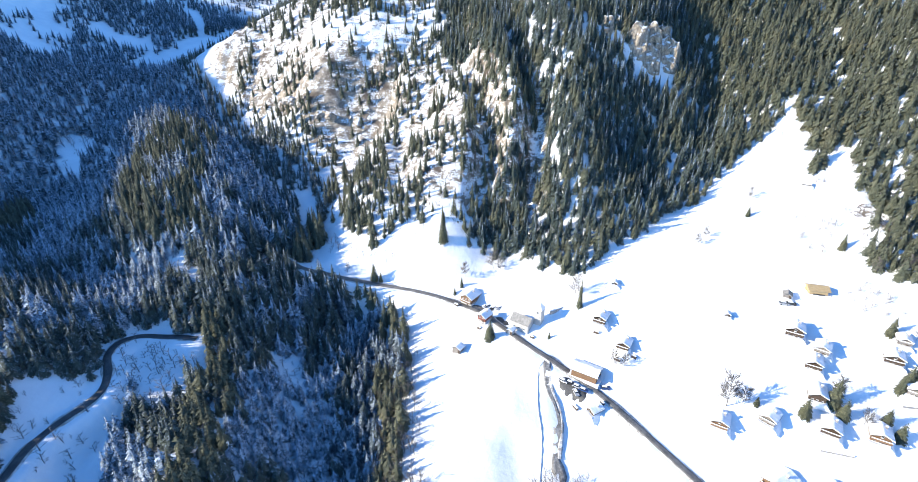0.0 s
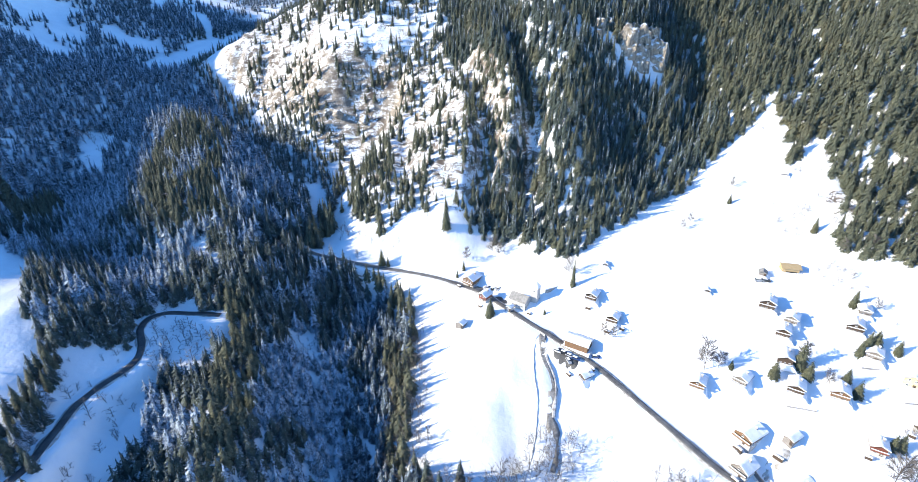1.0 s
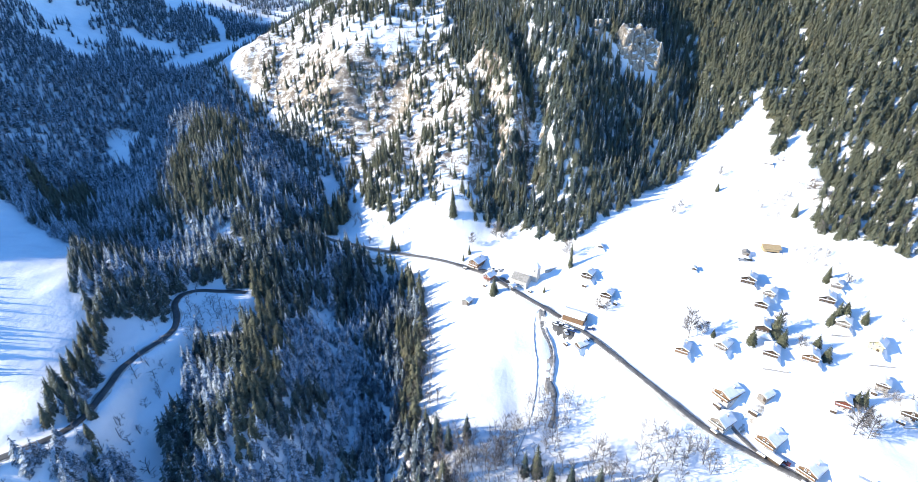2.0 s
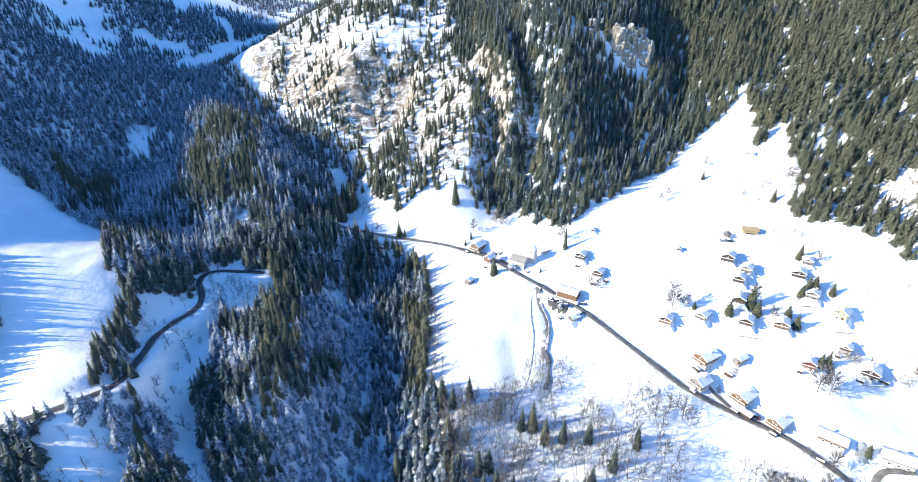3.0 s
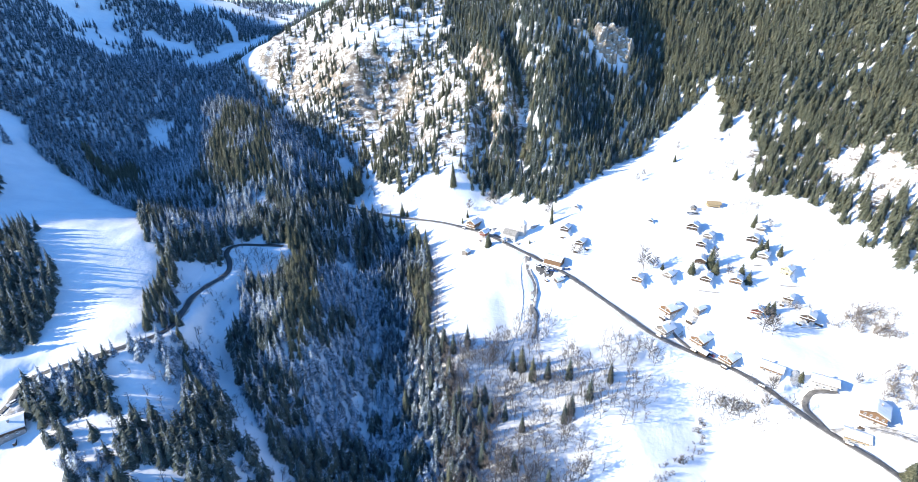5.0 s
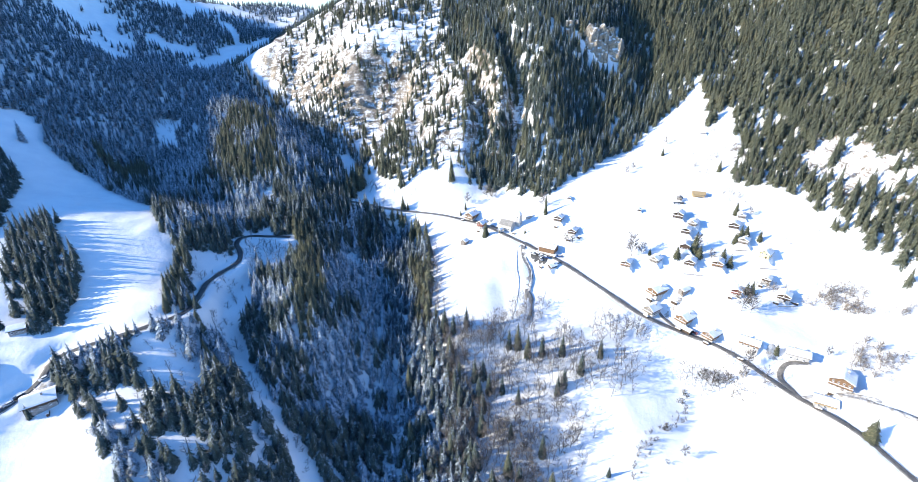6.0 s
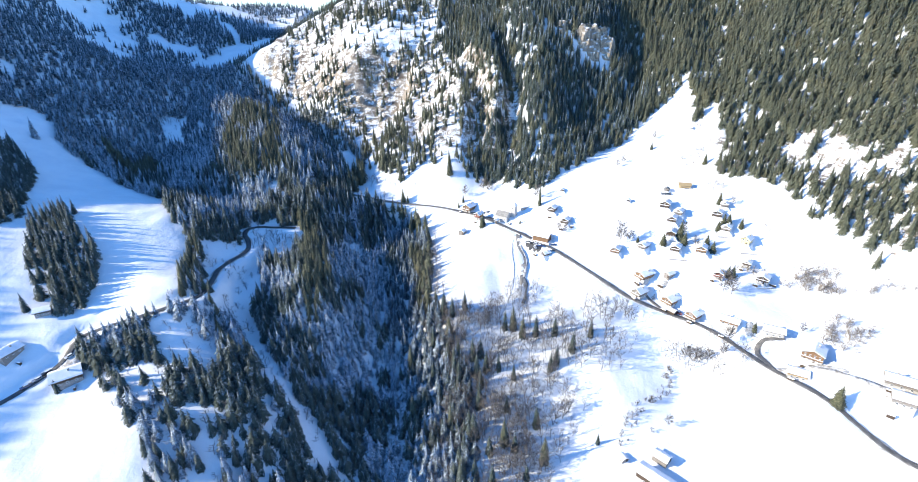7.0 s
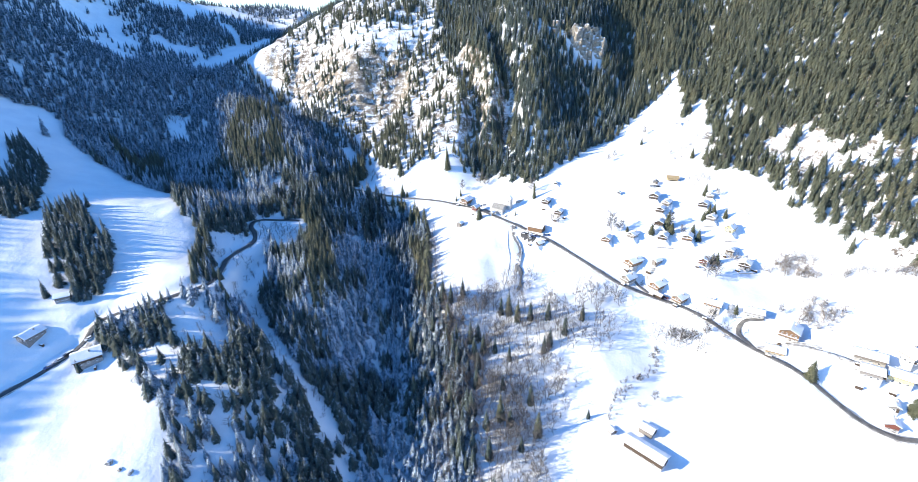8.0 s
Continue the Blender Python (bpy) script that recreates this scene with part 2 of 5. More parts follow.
BEYOND = [(-650, -120, 90), (-650, 0, 105), (-660, 110, 115), (-760, 220, 200), (-860, 380, 220), (-400, -60, 20), (-330, 1400, 30), (-600, 1400, 60), (-100, 1300, 60), (200, 900, 230), (-900, 1100, 200), (600, 600, 260), (700, 100, 180), (-800, -200, 120), (0, -500, -60), (400, -500, 60), (-400, -500, 20)]


def thin_plate(points, soft):
    """Weights of the smooth sheet through the landforms."""
    p = np.array(points, float)
    n = len(p)
    d = ((p[:, None, :2] - p[None, :, :2]) ** 2).sum(-1)
    a = np.zeros((n + 3, n + 3))
    a[:n, :n] = 0.5 * d * np.log(d + 1e-9) + soft * np.eye(n)
    a[:n, n] = a[n, :n] = 1
    a[:n, n + 1:] = p[:, :2]
    a[n + 1:, :n] = p[:, :2].T
    return p, np.linalg.solve(a, np.r_[p[:, 2], 0, 0, 0])


SHEET = thin_plate(VALLEY_ROAD + CREEK + VILLAGE_SLOPE + FOREST_FOOT + EAST_SLOPE + ROCK_FACE + ROCK_FACE_TOP + MOUNTAIN_CREST
                   + STREAM + GORGE_BED + GORGE_EAST + LOWER_MEADOW + GORGE_WEST + CENTRAL_HILL + HIDDEN_VALLEY + WEST_ROAD
                   + WEST_MEADOW + WEST_SLOPE + WEST_RIDGE + FAR_RIDGE + BEYOND, 40.0)
LATTICE = np.random.RandomState(7).rand(256, 256)


def ramp(a, b, v):
    s = np.clip((np.asarray(v, float) - a) / (b - a), 0, 1)
    return s * s * (3 - 2 * s)


def grain(x, y, size):
    """Smooth value noise, -1 to 1, with cells of that many metres."""
    x, y = np.asarray(x, float) / size, np.asarray(y, float) / size
    i, j = np.floor(x).astype(int), np.floor(y).astype(int)
    u, v = x - i, y - j
    u, v = u * u * (3 - 2 * u), v * v * (3 - 2 * v)
    n = lambda a, b: LATTICE[a % 256, b % 256]
    return 2 * ((n(i, j) * (1 - u) + n(i + 1, j) * u) * (1 - v) + (n(i, j + 1) * (1 - u) + n(i + 1, j + 1) * u) * v) - 1


def sheet(x, y):
    p, w = SHEET
    x, y = np.asarray(x, float), np.asarray(y, float)
    z = w[len(p)] + w[len(p) + 1] * x + w[len(p) + 2] * y
    for (px, py, _), k in zip(p, w):
        d = (x - px) ** 2 + (y - py) ** 2
        z = z + k * 0.5 * d * np.log(d + 1e-9)
    far = ramp(1150, 1700, np.hypot(x + 50, y - 250))
    return z * (1 - far) - 160 * far


def curve(points, step):
    """A smooth line through the points, in even steps."""
    p = np.array(points, float)
    p = np.vstack([2 * p[0] - p[1], p, 2 * p[-1] - p[-2]])
    out = []
    for a, b, c, d in zip(p, p[1:], p[2:], p[3:]):
        n = max(2, int(np.linalg.norm(c - b) / step))
        for t in np.arange(n) / n:
            out.append(0.5 * (2 * b + (c - a) * t + (2 * a - 5 * b + 4 * c - d) * t * t + (3 * b - a - 3 * c + d) * t ** 3))
    out.append(p[-2])
    return np.array(out)


def inside(x, y, polygon):
    x, y = np.asarray(x, float), np.asarray(y, float)
    hit = np.zeros(x.shape, bool)
    for (ax, ay), (bx, by) in zip(polygon, polygon[1:] + polygon[:1]):
        if ay != by:
            hit ^= ((ay > y) != (by > y)) & (x < (bx - ax) * (y - ay) / (by - ay) + ax)
    return hit


# ---------------------------------------------------------------- roads and water lines (plan)
MAIN_ROAD = [(290, -20), (250, -22), (220, -22), (203, -21), (189, -17.5), (179, -7.5), (171, 6), (161.5, 24), (155, 42), (148.5, 55.5), (138, 70), (129.5, 80.5), (115.5, 92.5), (99.5, 105), (84.5, 124.5), (72, 143.5), (60, 162), (46.5, 177), (31, 193), (20.5, 207), (11.5, 220.5), (-8, 233.5), (-34, 244), (-56, 250), (-79, 254), (-97, 258), (-112, 265), (-120, 257), (-121, 245)]
WEST_LANE = [(-130, 192), (-145, 193), (-157, 192), (-163, 185), (-162, 175), (-156, 165), (-154, 154), (-160, 140), (-162, 127), (-158, 111), (-155, 95), (-159, 84), (-170, 75), (-184, 69), (-202, 64), (-208, 58), (-209, 48), (-218, 35), (-230, 20), (-250, -5), (-280, -40)]
LOOP_LANE = [(156, 41), (155.5, 47), (155, 55), (159, 59), (169, 57)]
UPPER_LANE = [(157, 41), (164, 40), (173, 33), (184, 20), (196, 10), (210, 0), (228, -12)]
BARN_LANE = [(118, 93), (114, 101), (108, 112)]
SNOW_TRACK = [(43, 181), (38, 175), (36, 165), (35, 155), (35, 145), (33, 132), (30, 120), (25, 108), (19, 97)]
CREEK_LINE = [(42, 184), (40, 172), (40, 164), (42, 155), (41, 146), (38, 134), (39, 124), (36, 115), (30, 106), (22, 96), (12, 76), (2, 54), (-10, 30), (-22, 5)]
LINES = {}
for key, plan_line, half in (("main", MAIN_ROAD, 1.45), ("west", WEST_LANE, 1.65), ("loop", LOOP_LANE, 1.3), ("upper", UPPER_LANE, 1.0), ("barn", BARN_LANE, 0.9), ("track", SNOW_TRACK, 1.5)):
    way = curve(plan_line, 1.5)
    level = sheet(way[:, 0], way[:, 1])
    for _ in range(48):
        level[1:-1] = 0.25 * level[:-2] + 0.5 * level[1:-1] + 0.25 * level[2:]
    if key != "main":  # side ways meet the road at its level
        reach = np.hypot(way[:, None, 0] - LINES["main"][0][None, :, 0], way[:, None, 1] - LINES["main"][0][None, :, 1])
        w = 1 - ramp(5.0, 12.0, reach.min(1))
        level = level * (1 - w) + LINES["main"][1][reach.argmin(1)] * w
    LINES[key] = (way, level, half)
CREEK_WAY = curve(CREEK_LINE, 3.0)


def nearest(x, y, way):
    """Distance to a line and the index of its nearest step."""
    best, at = np.full(np.shape(x), 1e9), np.zeros(np.shape(x), int)
    for i, (px, py) in enumerate(way):
        d = (x - px) ** 2 + (y - py) ** 2
        at = np.where(d < best, i, at)
        best = np.minimum(best, d)
    return np.sqrt(best), at


ROCKY = [(-248, 515), (-285, 560), (-265, 650), (-120, 680), (60, 560), (48, 420), (62, 350), (58, 278), (30, 268), (-20, 275), (-60, 295), (-95, 330), (-122, 392), (-165, 440), (-215, 480)]
TAN_BAND = [(-175, 480), (-140, 470), (-60, 452), (-45, 425), (-62, 405), (-110, 405), (-150, 420)]
SNOW_BAND = [(5, 470), (-10, 505), (-80, 520), (-150, 520), (-125, 470), (-60, 466)]


def rockiness(x, y):
    """1 on the broken face above the village, 0 on meadows."""
    x, y = np.asarray(x, float), np.asarray(y, float)
    near = 0
    for dx, dy in ((0, 0), (14, 0), (-14, 0), (0, 14), (0, -14)):
        near = near + inside(x + dx + 6 * grain(x, y, 18), y + dy, ROCKY) * 0.2
    cliff = np.exp(-(((x - 132) / 26) ** 2 + ((y - 374) / 14) ** 2)) * 1.1
    band = 0.12 * inside(x, y, TAN_BAND) - 0.2 * inside(x, y, SNOW_BAND) - 0.08 * grain(x, y, 29)
    glade = 0.9 * ramp(246, 258, x + 0.22 * y) * (1 - ramp(300, 330, x)) * (1 - ramp(235, 255, y)) * ramp(40, 70, y)  # stones and dead grass show in the steep clearing
    gully = 0.95 * (1 - ramp(6, 16, nearest(x, y, COULOIRS[0])[0])) * ramp(270, 285, y) * (1 - ramp(400, 420, y))
    return np.clip(np.maximum.reduce([near * (1.0 + band), cliff, glade, gully]), 0, 1.2)


COULOIRS = [curve(line, 5.0) for line in ([(46, 270), (50, 310), (57, 345), (50, 362), (44, 410)], [(165, 325), (183, 362), (190, 420)], [(14, 290), (20, 340), (12, 410)])]
RIBS = [(curve(line, 5.0), rise, wide) for line, rise, wide in (([(74, 285), (80, 330), (76, 400), (60, 470)], 11.0, 17.0), ([(112, 305), (128, 340), (160, 372), (190, 440)], -8.0, 19.0), ([(32, 305), (38, 350), (28, 400), (14, 450)], 13.0, 9.0), ([(-75, 330), (-62, 380), (-40, 440)], 6.0, 12.0), ([(215, 330), (232, 380), (250, 450)], 10.0, 18.0), ([(246, 262), (275, 300), (310, 340)], 9.0, 14.0))]


def height(x, y):
    """The ground's height: landforms, roughness, creek and road benches."""
    x, y = np.asarray(x, float), np.asarray(y, float)
    rock = rockiness(x, y)
    z = sheet(x, y)
    z = z + 0.9 * grain(x, y, 23) * ramp(30, 60, np.hypot(x - 130, y - 120)) + 0.45 * grain(x + 50, y, 9) + 0.2 * grain(x, y + 31, 5)
    u, v = 0.8 * x + 0.6 * y, 0.8 * y - 0.6 * x  # ledges run slantwise across the face
    z = z + rock * (1.8 * grain(u / 2.2, v, 19) + 1.6 * np.abs(grain(u / 2.5 - 17, v, 9)) + 0.8 * grain(x, y, 6) - 4.0 * (1 - ramp(0.0, 0.3, np.abs(grain(x, y / 2.6, 33)))))
    for couloir in COULOIRS:  # steep gullies in the forested flank
        d, _ = nearest(x, y, couloir)
        z = z - 12.0 * (1 - ramp(2, 15, d)) * ramp(268, 300, y) * (1 - ramp(400, 430, y))
    for line, rise, wide in RIBS:  # spurs and hollows that run down the flank
        z = z + rise * np.exp(-(nearest(x, y, line)[0] / wide) ** 2)
    w = (z + 5 * grain(x, y, 37) + 0.22 * x) / 8.0  # strata stand out as steps
    w = w - np.floor(w)
    z = z + np.minimum(rock, 1) * 4.0 * (ramp(0.62, 1.0, w) - w)
    east = x + 159  # the bank falls away below the western lane
    z = z - 6.0 * ramp(4, 13, east) * (1 - ramp(30, 50, east)) * ramp(85, 100, y) * (1 - ramp(148, 164, y))
    d, _ = nearest(x, y, CREEK_WAY)
    z = z - 1.8 * (1 - ramp(1.5, 6.0, d))
    for way, level, half in list(LINES.values())[::-1]:
        d, at = nearest(x, y, way)
        w = 1 - ramp(half + 3.5, half + 9.0, d)
        z = z * (1 - w) + level[at] * w
    return z


def build_ground():
    def axis(low, high, inner_low, inner_high, fine):
        mid = list(np.arange(inner_low, inner_high + 0.01, fine))
        up, stride = [mid[-1]], fine
        while up[-1] < high:
            stride *= 1.07
            up.append(up[-1] + stride)
        down, stride = [mid[0]], fine
        while down[-1] > low:
            stride *= 1.07
            down.append(down[-1] - stride)
        return np.array(down[:0:-1] + mid + up[1:])

    xs, ys = axis(-3800, 3800, -420, 320, 2.5), axis(-1500, 4200, -60, 480, 2.5)
    gx, gy = np.meshgrid(xs, ys)
    gz = height(gx.ravel(), gy.ravel())
    me = bpy.data.meshes.new("ground")
    i = (np.arange(len(ys) - 1)[:, None] * len(xs) + np.arange(len(xs) - 1)[None]).ravel()
    fill(me, np.c_[gx.ravel(), gy.ravel(), gz], np.c_[i, i + 1, i + 1 + len(xs), i + len(xs)])
    me.polygons.foreach_set("use_smooth", np.ones(len(me.polygons), bool))
    me.attributes.new("bare", "FLOAT", "POINT").data.foreach_set("value", rockiness(gx.ravel(), gy.ravel()).astype(np.float32))
    me.materials.append(SNOW_GROUND)
    return tagged(new("ground", me), "snow-covered alpine valley ground with bare rock on the steep face", "ground", kind="structure")


def fill(me, verts, faces):
    """Vertices and faces, all of one corner count, into a mesh."""
    verts, faces = np.asarray(verts, np.float32), np.asarray(faces, np.int32)
    me.vertices.add(len(verts))
    me.vertices.foreach_set("co", verts.ravel())
    me.loops.add(faces.size)
    me.loops.foreach_set("vertex_index", faces.ravel())
    me.polygons.add(len(faces))
    me.polygons.foreach_set("loop_start", np.arange(0, faces.size, faces.shape[1], dtype=np.int32))
    me.update(calc_edges=True)


def strip(name, way, level, half, rise, mat, label, category, wander=0.0, crown=0.0):
    """A band along a line, with a thickness at its edges."""
    t = np.gradient(way, axis=0)
    t /= np.linalg.norm(t, axis=1)[:, None]
    side = np.c_[-t[:, 1], t[:, 0]]
    w = half * (1 + wander * grain(np.r_[0, np.cumsum(np.hypot(*np.diff(way, axis=0).T))], np.zeros(len(way)), 7))[:, None]
    rows = []
    for k, drop in ((-1.02, -0.5), (-1, 0), (-0.35, crown), (0.35, crown), (1, 0), (1.02, -0.5)):
        p = way + side * w * k
        rows.append(np.c_[p, level + rise + drop])
    v, n, m = np.concatenate(rows), len(way), len(rows)
    faces = [(a * n + i, a * n + i + 1, (a + 1) * n + i + 1, (a + 1) * n + i) for a in range(m - 1) for i in range(n - 1)]
    me = bpy.data.meshes.new(name)
    fill(me, v, np.array(faces)[:, ::-1])
    me.materials.append(mat)
    return tagged(new(name, me), label, category, kind="structure")


ground = build_ground()
for key, title, mat, label in (("main", "road", ASPHALT_SALTED, "grey salted asphalt village road ploughed through the snow"), ("west", "road", ASPHALT, "narrow dark asphalt lane winding along the shaded slope"),
                               ("loop", "driveway", ASPHALT_SALTED, "cleared asphalt driveway beside the village road"), ("upper", "lane", GRIT, "partly cleared lane behind the houses"),
                               ("barn", "driveway", ASPHALT_SALTED, "short cleared driveway up to a chalet")):
    way, level, half = LINES[key]
    strip(title + "_edge", way, level, half + 0.55, 0.22, GRIT, "gritty ploughed snow verge along the road", "verge", 0.45)
    strip(title, way, level, half, 0.34, mat, label, "road", 0.06, 0.05)
def beside(way, off):
    """The line that runs off metres to the left of another."""
    t = np.gradient(way, axis=0)
    return way + off * np.c_[-t[:, 1], t[:, 0]] / np.linalg.norm(t, axis=1)[:, None]


for off in (-1.2,):
    strip("snow_track", beside(LINES["track"][0], off), LINES["track"][1], 0.09, 0.3, GRIT, "narrow gritty wheel rut in the packed snow track", "track", 0.5)
creek_level = height(CREEK_WAY[:, 0], CREEK_WAY[:, 1])
strip("creek_bed", CREEK_WAY[:24], creek_level[:24], 1.75, 0.16, GRAVEL, "stony grey creek bed running down to the gorge", "creek", 0.75, -0.1)
strip("creek_bed", beside(CREEK_WAY, 1.5)[3:17], creek_level[3:17], 0.7, 0.22, GRIT, "dirty snow and stones along the creek", "creek", 0.8)


def yard(x, y, turn, wide, long, mat, label):
    """A cleared patch of ground that follows the slope, with a ragged edge."""
    u, v = np.meshgrid(np.linspace(-1, 1, 13), np.linspace(-1, 1, 13))
    k = np.maximum(np.abs(u), np.abs(v)) / np.maximum(np.hypot(u, v), 1e-6)  # square to disc
    u, v = u * (0.35 + 0.65 * k), v * (0.35 + 0.65 * k)
    c, q = math.cos(radians(turn)), math.sin(radians(turn))
    px, py = x + c * u * wide / 2 - q * v * long / 2, y + q * u * wide / 2 + c * v * long / 2
    px, py = px + 0.8 * grain(px, py, 2.5), py + 0.8 * grain(py, px + 40, 2.5)
    rim = np.maximum(np.abs(np.linspace(-1, 1, 13))[None], np.abs(np.linspace(-1, 1, 13))[:, None]) > 0.99
    me = bpy.data.meshes.new("yard")
    i = (np.arange(12)[:, None] * 13 + np.arange(12)[None]).ravel()
    fill(me, np.c_[px.ravel(), py.ravel(), (height(px, py) + np.where(rim, -0.3, 0.17)).ravel()], np.c_[i, i + 1, i + 14, i + 13])
    me.materials.append(mat)
    tagged(new("yard", me), label, "yard", kind="structure")


yard(50, 163.5, -52, 15, 8, ASPHALT, "dark wet parking yard below the barn")
yard(10, 224, -36, 16, 7, ASPHALT_SALTED, "cleared yard where cars park beside the road")
yard(22, 211, -50, 10, 6, ASPHALT, "cleared dark forecourt between the road and the chapel")
yard(120, 106, -60, 5, 14, GRIT, "trodden gritty yard between the chalets")
yard(160, 64, 60, 6, 16, GRIT, "trodden gritty yard in front of the long houses")
yard(176, 33, 50, 5, 18, GRIT, "trodden gritty yard below the guest house")
yard(-205, 46, -40, 10, 12, GRIT, "cleared gritty yard of the western farmhouse")

# ---------------------------------------------------------------- trees
def spruce_form(seed, boughs, wide=0.18, fat=0.40, droop=0.45, top=0.72):
    """Crown of a spruce, one metre tall: drooping boughs round a slim core. Vertices and triangles."""
    r = np.random.RandomState(seed)
    v = [(0, 0, 0.97)] + [(0.42 * wide * math.cos(a), 0.42 * wide * math.sin(a), 0.04) for a in np.arange(5) * 1.2566]
    f = [(0, 1 + j, 1 + (j + 1) % 5) for j in range(5)]
    for i in range(boughs):
        u = (i + r.rand()) / boughs
        z = 0.05 + 0.93 * (1 - math.sqrt(1 - u))
        reach = (wide * (1 - z) ** top + 0.012) * r.uniform(0.72, 1.22)
        a = 2.39996 * i + r.normal(0, 0.25)
        c, q, half, fall = math.cos(a), math.sin(a), reach * fat * r.uniform(0.8, 1.25), reach * droop * r.uniform(0.6, 1.4)
        n, m = len(v), reach * r.uniform(0.55, 0.75)
        v += [(0, 0, z + 0.18 * reach), (m * c + half * q, m * q - half * c, z - 0.62 * fall), (reach * c, reach * q, z - fall), (m * c - half * q, m * q + half * c, z - 0.62 * fall)]
        f += [(n, n + 1, n + 2), (n, n + 2, n + 3)]
    return np.array(v), np.array(f)


def stick(a, b, ra, rb, sides=4):
    """A tapered limb from a to b: vertices and triangles."""
    a, b = np.array(a, float), np.array(b, float)
    d = (b - a) / (np.linalg.norm(b - a) + 1e-9)
    u = np.cross(d, (0, 0, 1) if abs(d[2]) < 0.9 else (1, 0, 0))
    u /= np.linalg.norm(u)
    w = np.cross(d, u)
    ring = [(math.cos(6.2832 * i / sides), math.sin(6.2832 * i / sides)) for i in range(sides)]
    v = [a + ra * (c * u + s * w) for c, s in ring] + [b + rb * (c * u + s * w) for c, s in ring]
    f = []
    for i in range(sides):
        j = (i + 1) % sides
        f += [(i, j, sides + j), (i, sides + j, sides + i)]
    return np.array(v), np.array(f)


def spike(a, b, ra):
    """A twig that ends in a point: three slim faces."""
    a, b = np.array(a, float), np.array(b, float)
    d = (b - a) / (np.linalg.norm(b - a) + 1e-9)
    u = np.cross(d, (0, 0, 1) if abs(d[2]) < 0.9 else (1, 0, 0))
    u /= np.linalg.norm(u)
    w = np.cross(d, u)
    return np.array([a + ra * u, a + ra * (-0.5 * u + 0.866 * w), a + ra * (-0.5 * u - 0.866 * w), b]), np.array([(0, 1, 3), (1, 2, 3), (2, 0, 3)])


def gather(pieces):
    v, f, n = [], [], 0
    for a, b in pieces:
        v.append(a)
        f.append(b + n)
        n += len(a)
    return np.concatenate(v), np.concatenate(f)


def bare_form(seed, boughs, twigs, low, spread, thick):
    """A leafless tree, one metre tall: stem first, then boughs with twigs. Two sets of vertices and triangles."""
    r = np.random.RandomState(seed)
    knee = np.array((r.normal(0, 0.03), r.normal(0, 0.03), 0.5))
    top = knee + np.array((r.normal(0, 0.05), r.normal(0, 0.05), 0.5))
    stem = [stick((0, 0, -0.04), knee, thick, thick * 0.65), stick(knee, top, thick * 0.65, thick * 0.25)]
    limbs = []
    for i in range(boughs):
        z = low + (0.95 - low) * (i + r.rand()) / boughs
        p = knee * (z / 0.5) if z < 0.5 else knee + (top - knee) * ((z - 0.5) / 0.5)
        a = r.rand() * 6.2832
        d = np.array((math.cos(a) * spread, math.sin(a) * spread, r.uniform(0.5, 1.0)))
        d /= np.linalg.norm(d)
        long = r.uniform(0.22, 0.40) * (1.15 - 0.6 * z)
        q = p + d * long
        limbs.append(spike(p, q + d * long * 0.3, thick * 0.6))
        for _ in range(twigs):
            e = d + r.normal(0, 0.45, 3) + np.array((0, 0, 0.2))
            t = p + d * long * r.uniform(0.35, 1.0)
            limbs.append(spike(t, t + e / np.linalg.norm(e) * long * r.uniform(0.45, 0.95), thick * 0.5))
    return gather(stem), gather(limbs)


SPRUCE_NEAR = [spruce_form(10 + i, 220, 0.185, 0.22, 0.6) for i in range(5)]
SPRUCE_ROUND = [spruce_form(80 + i, 300, 0.19, 0.22, 0.7, 0.72) for i in range(5)]
SPRUCE_MID = [spruce_form(20 + i, 54, 0.185, 0.32, 0.9, 0.76) for i in range(8)]
SPRUCE_EAST = [spruce_form(70 + i, 34, 0.185, 0.34, 1.25, 0.82) for i in range(8)]
SPRUCE_FINE = [spruce_form(75 + i, 54, 0.185, 0.28, 1.2, 0.82) for i in range(6)]
SPRUCE_FAR = [spruce_form(30 + i, 19, 0.16, 0.55) for i in range(5)]
BARE_TREES = [bare_form(40 + i, 34, 14, 0.16, 1.0, 0.011) for i in range(5)]
BARE_WOOD = [bare_form(45 + i, 12, 5, 0.15, 0.8, 0.014) for i in range(5)]
SHRUBS = [bare_form(50 + i, 14, 6, 0.02, 1.3, 0.026) for i in range(4)]
FAR_SHRUBS = [gather(bare_form(60 + i, 6, 2, 0.05, 1.2, 0.045)) for i in range(4)]


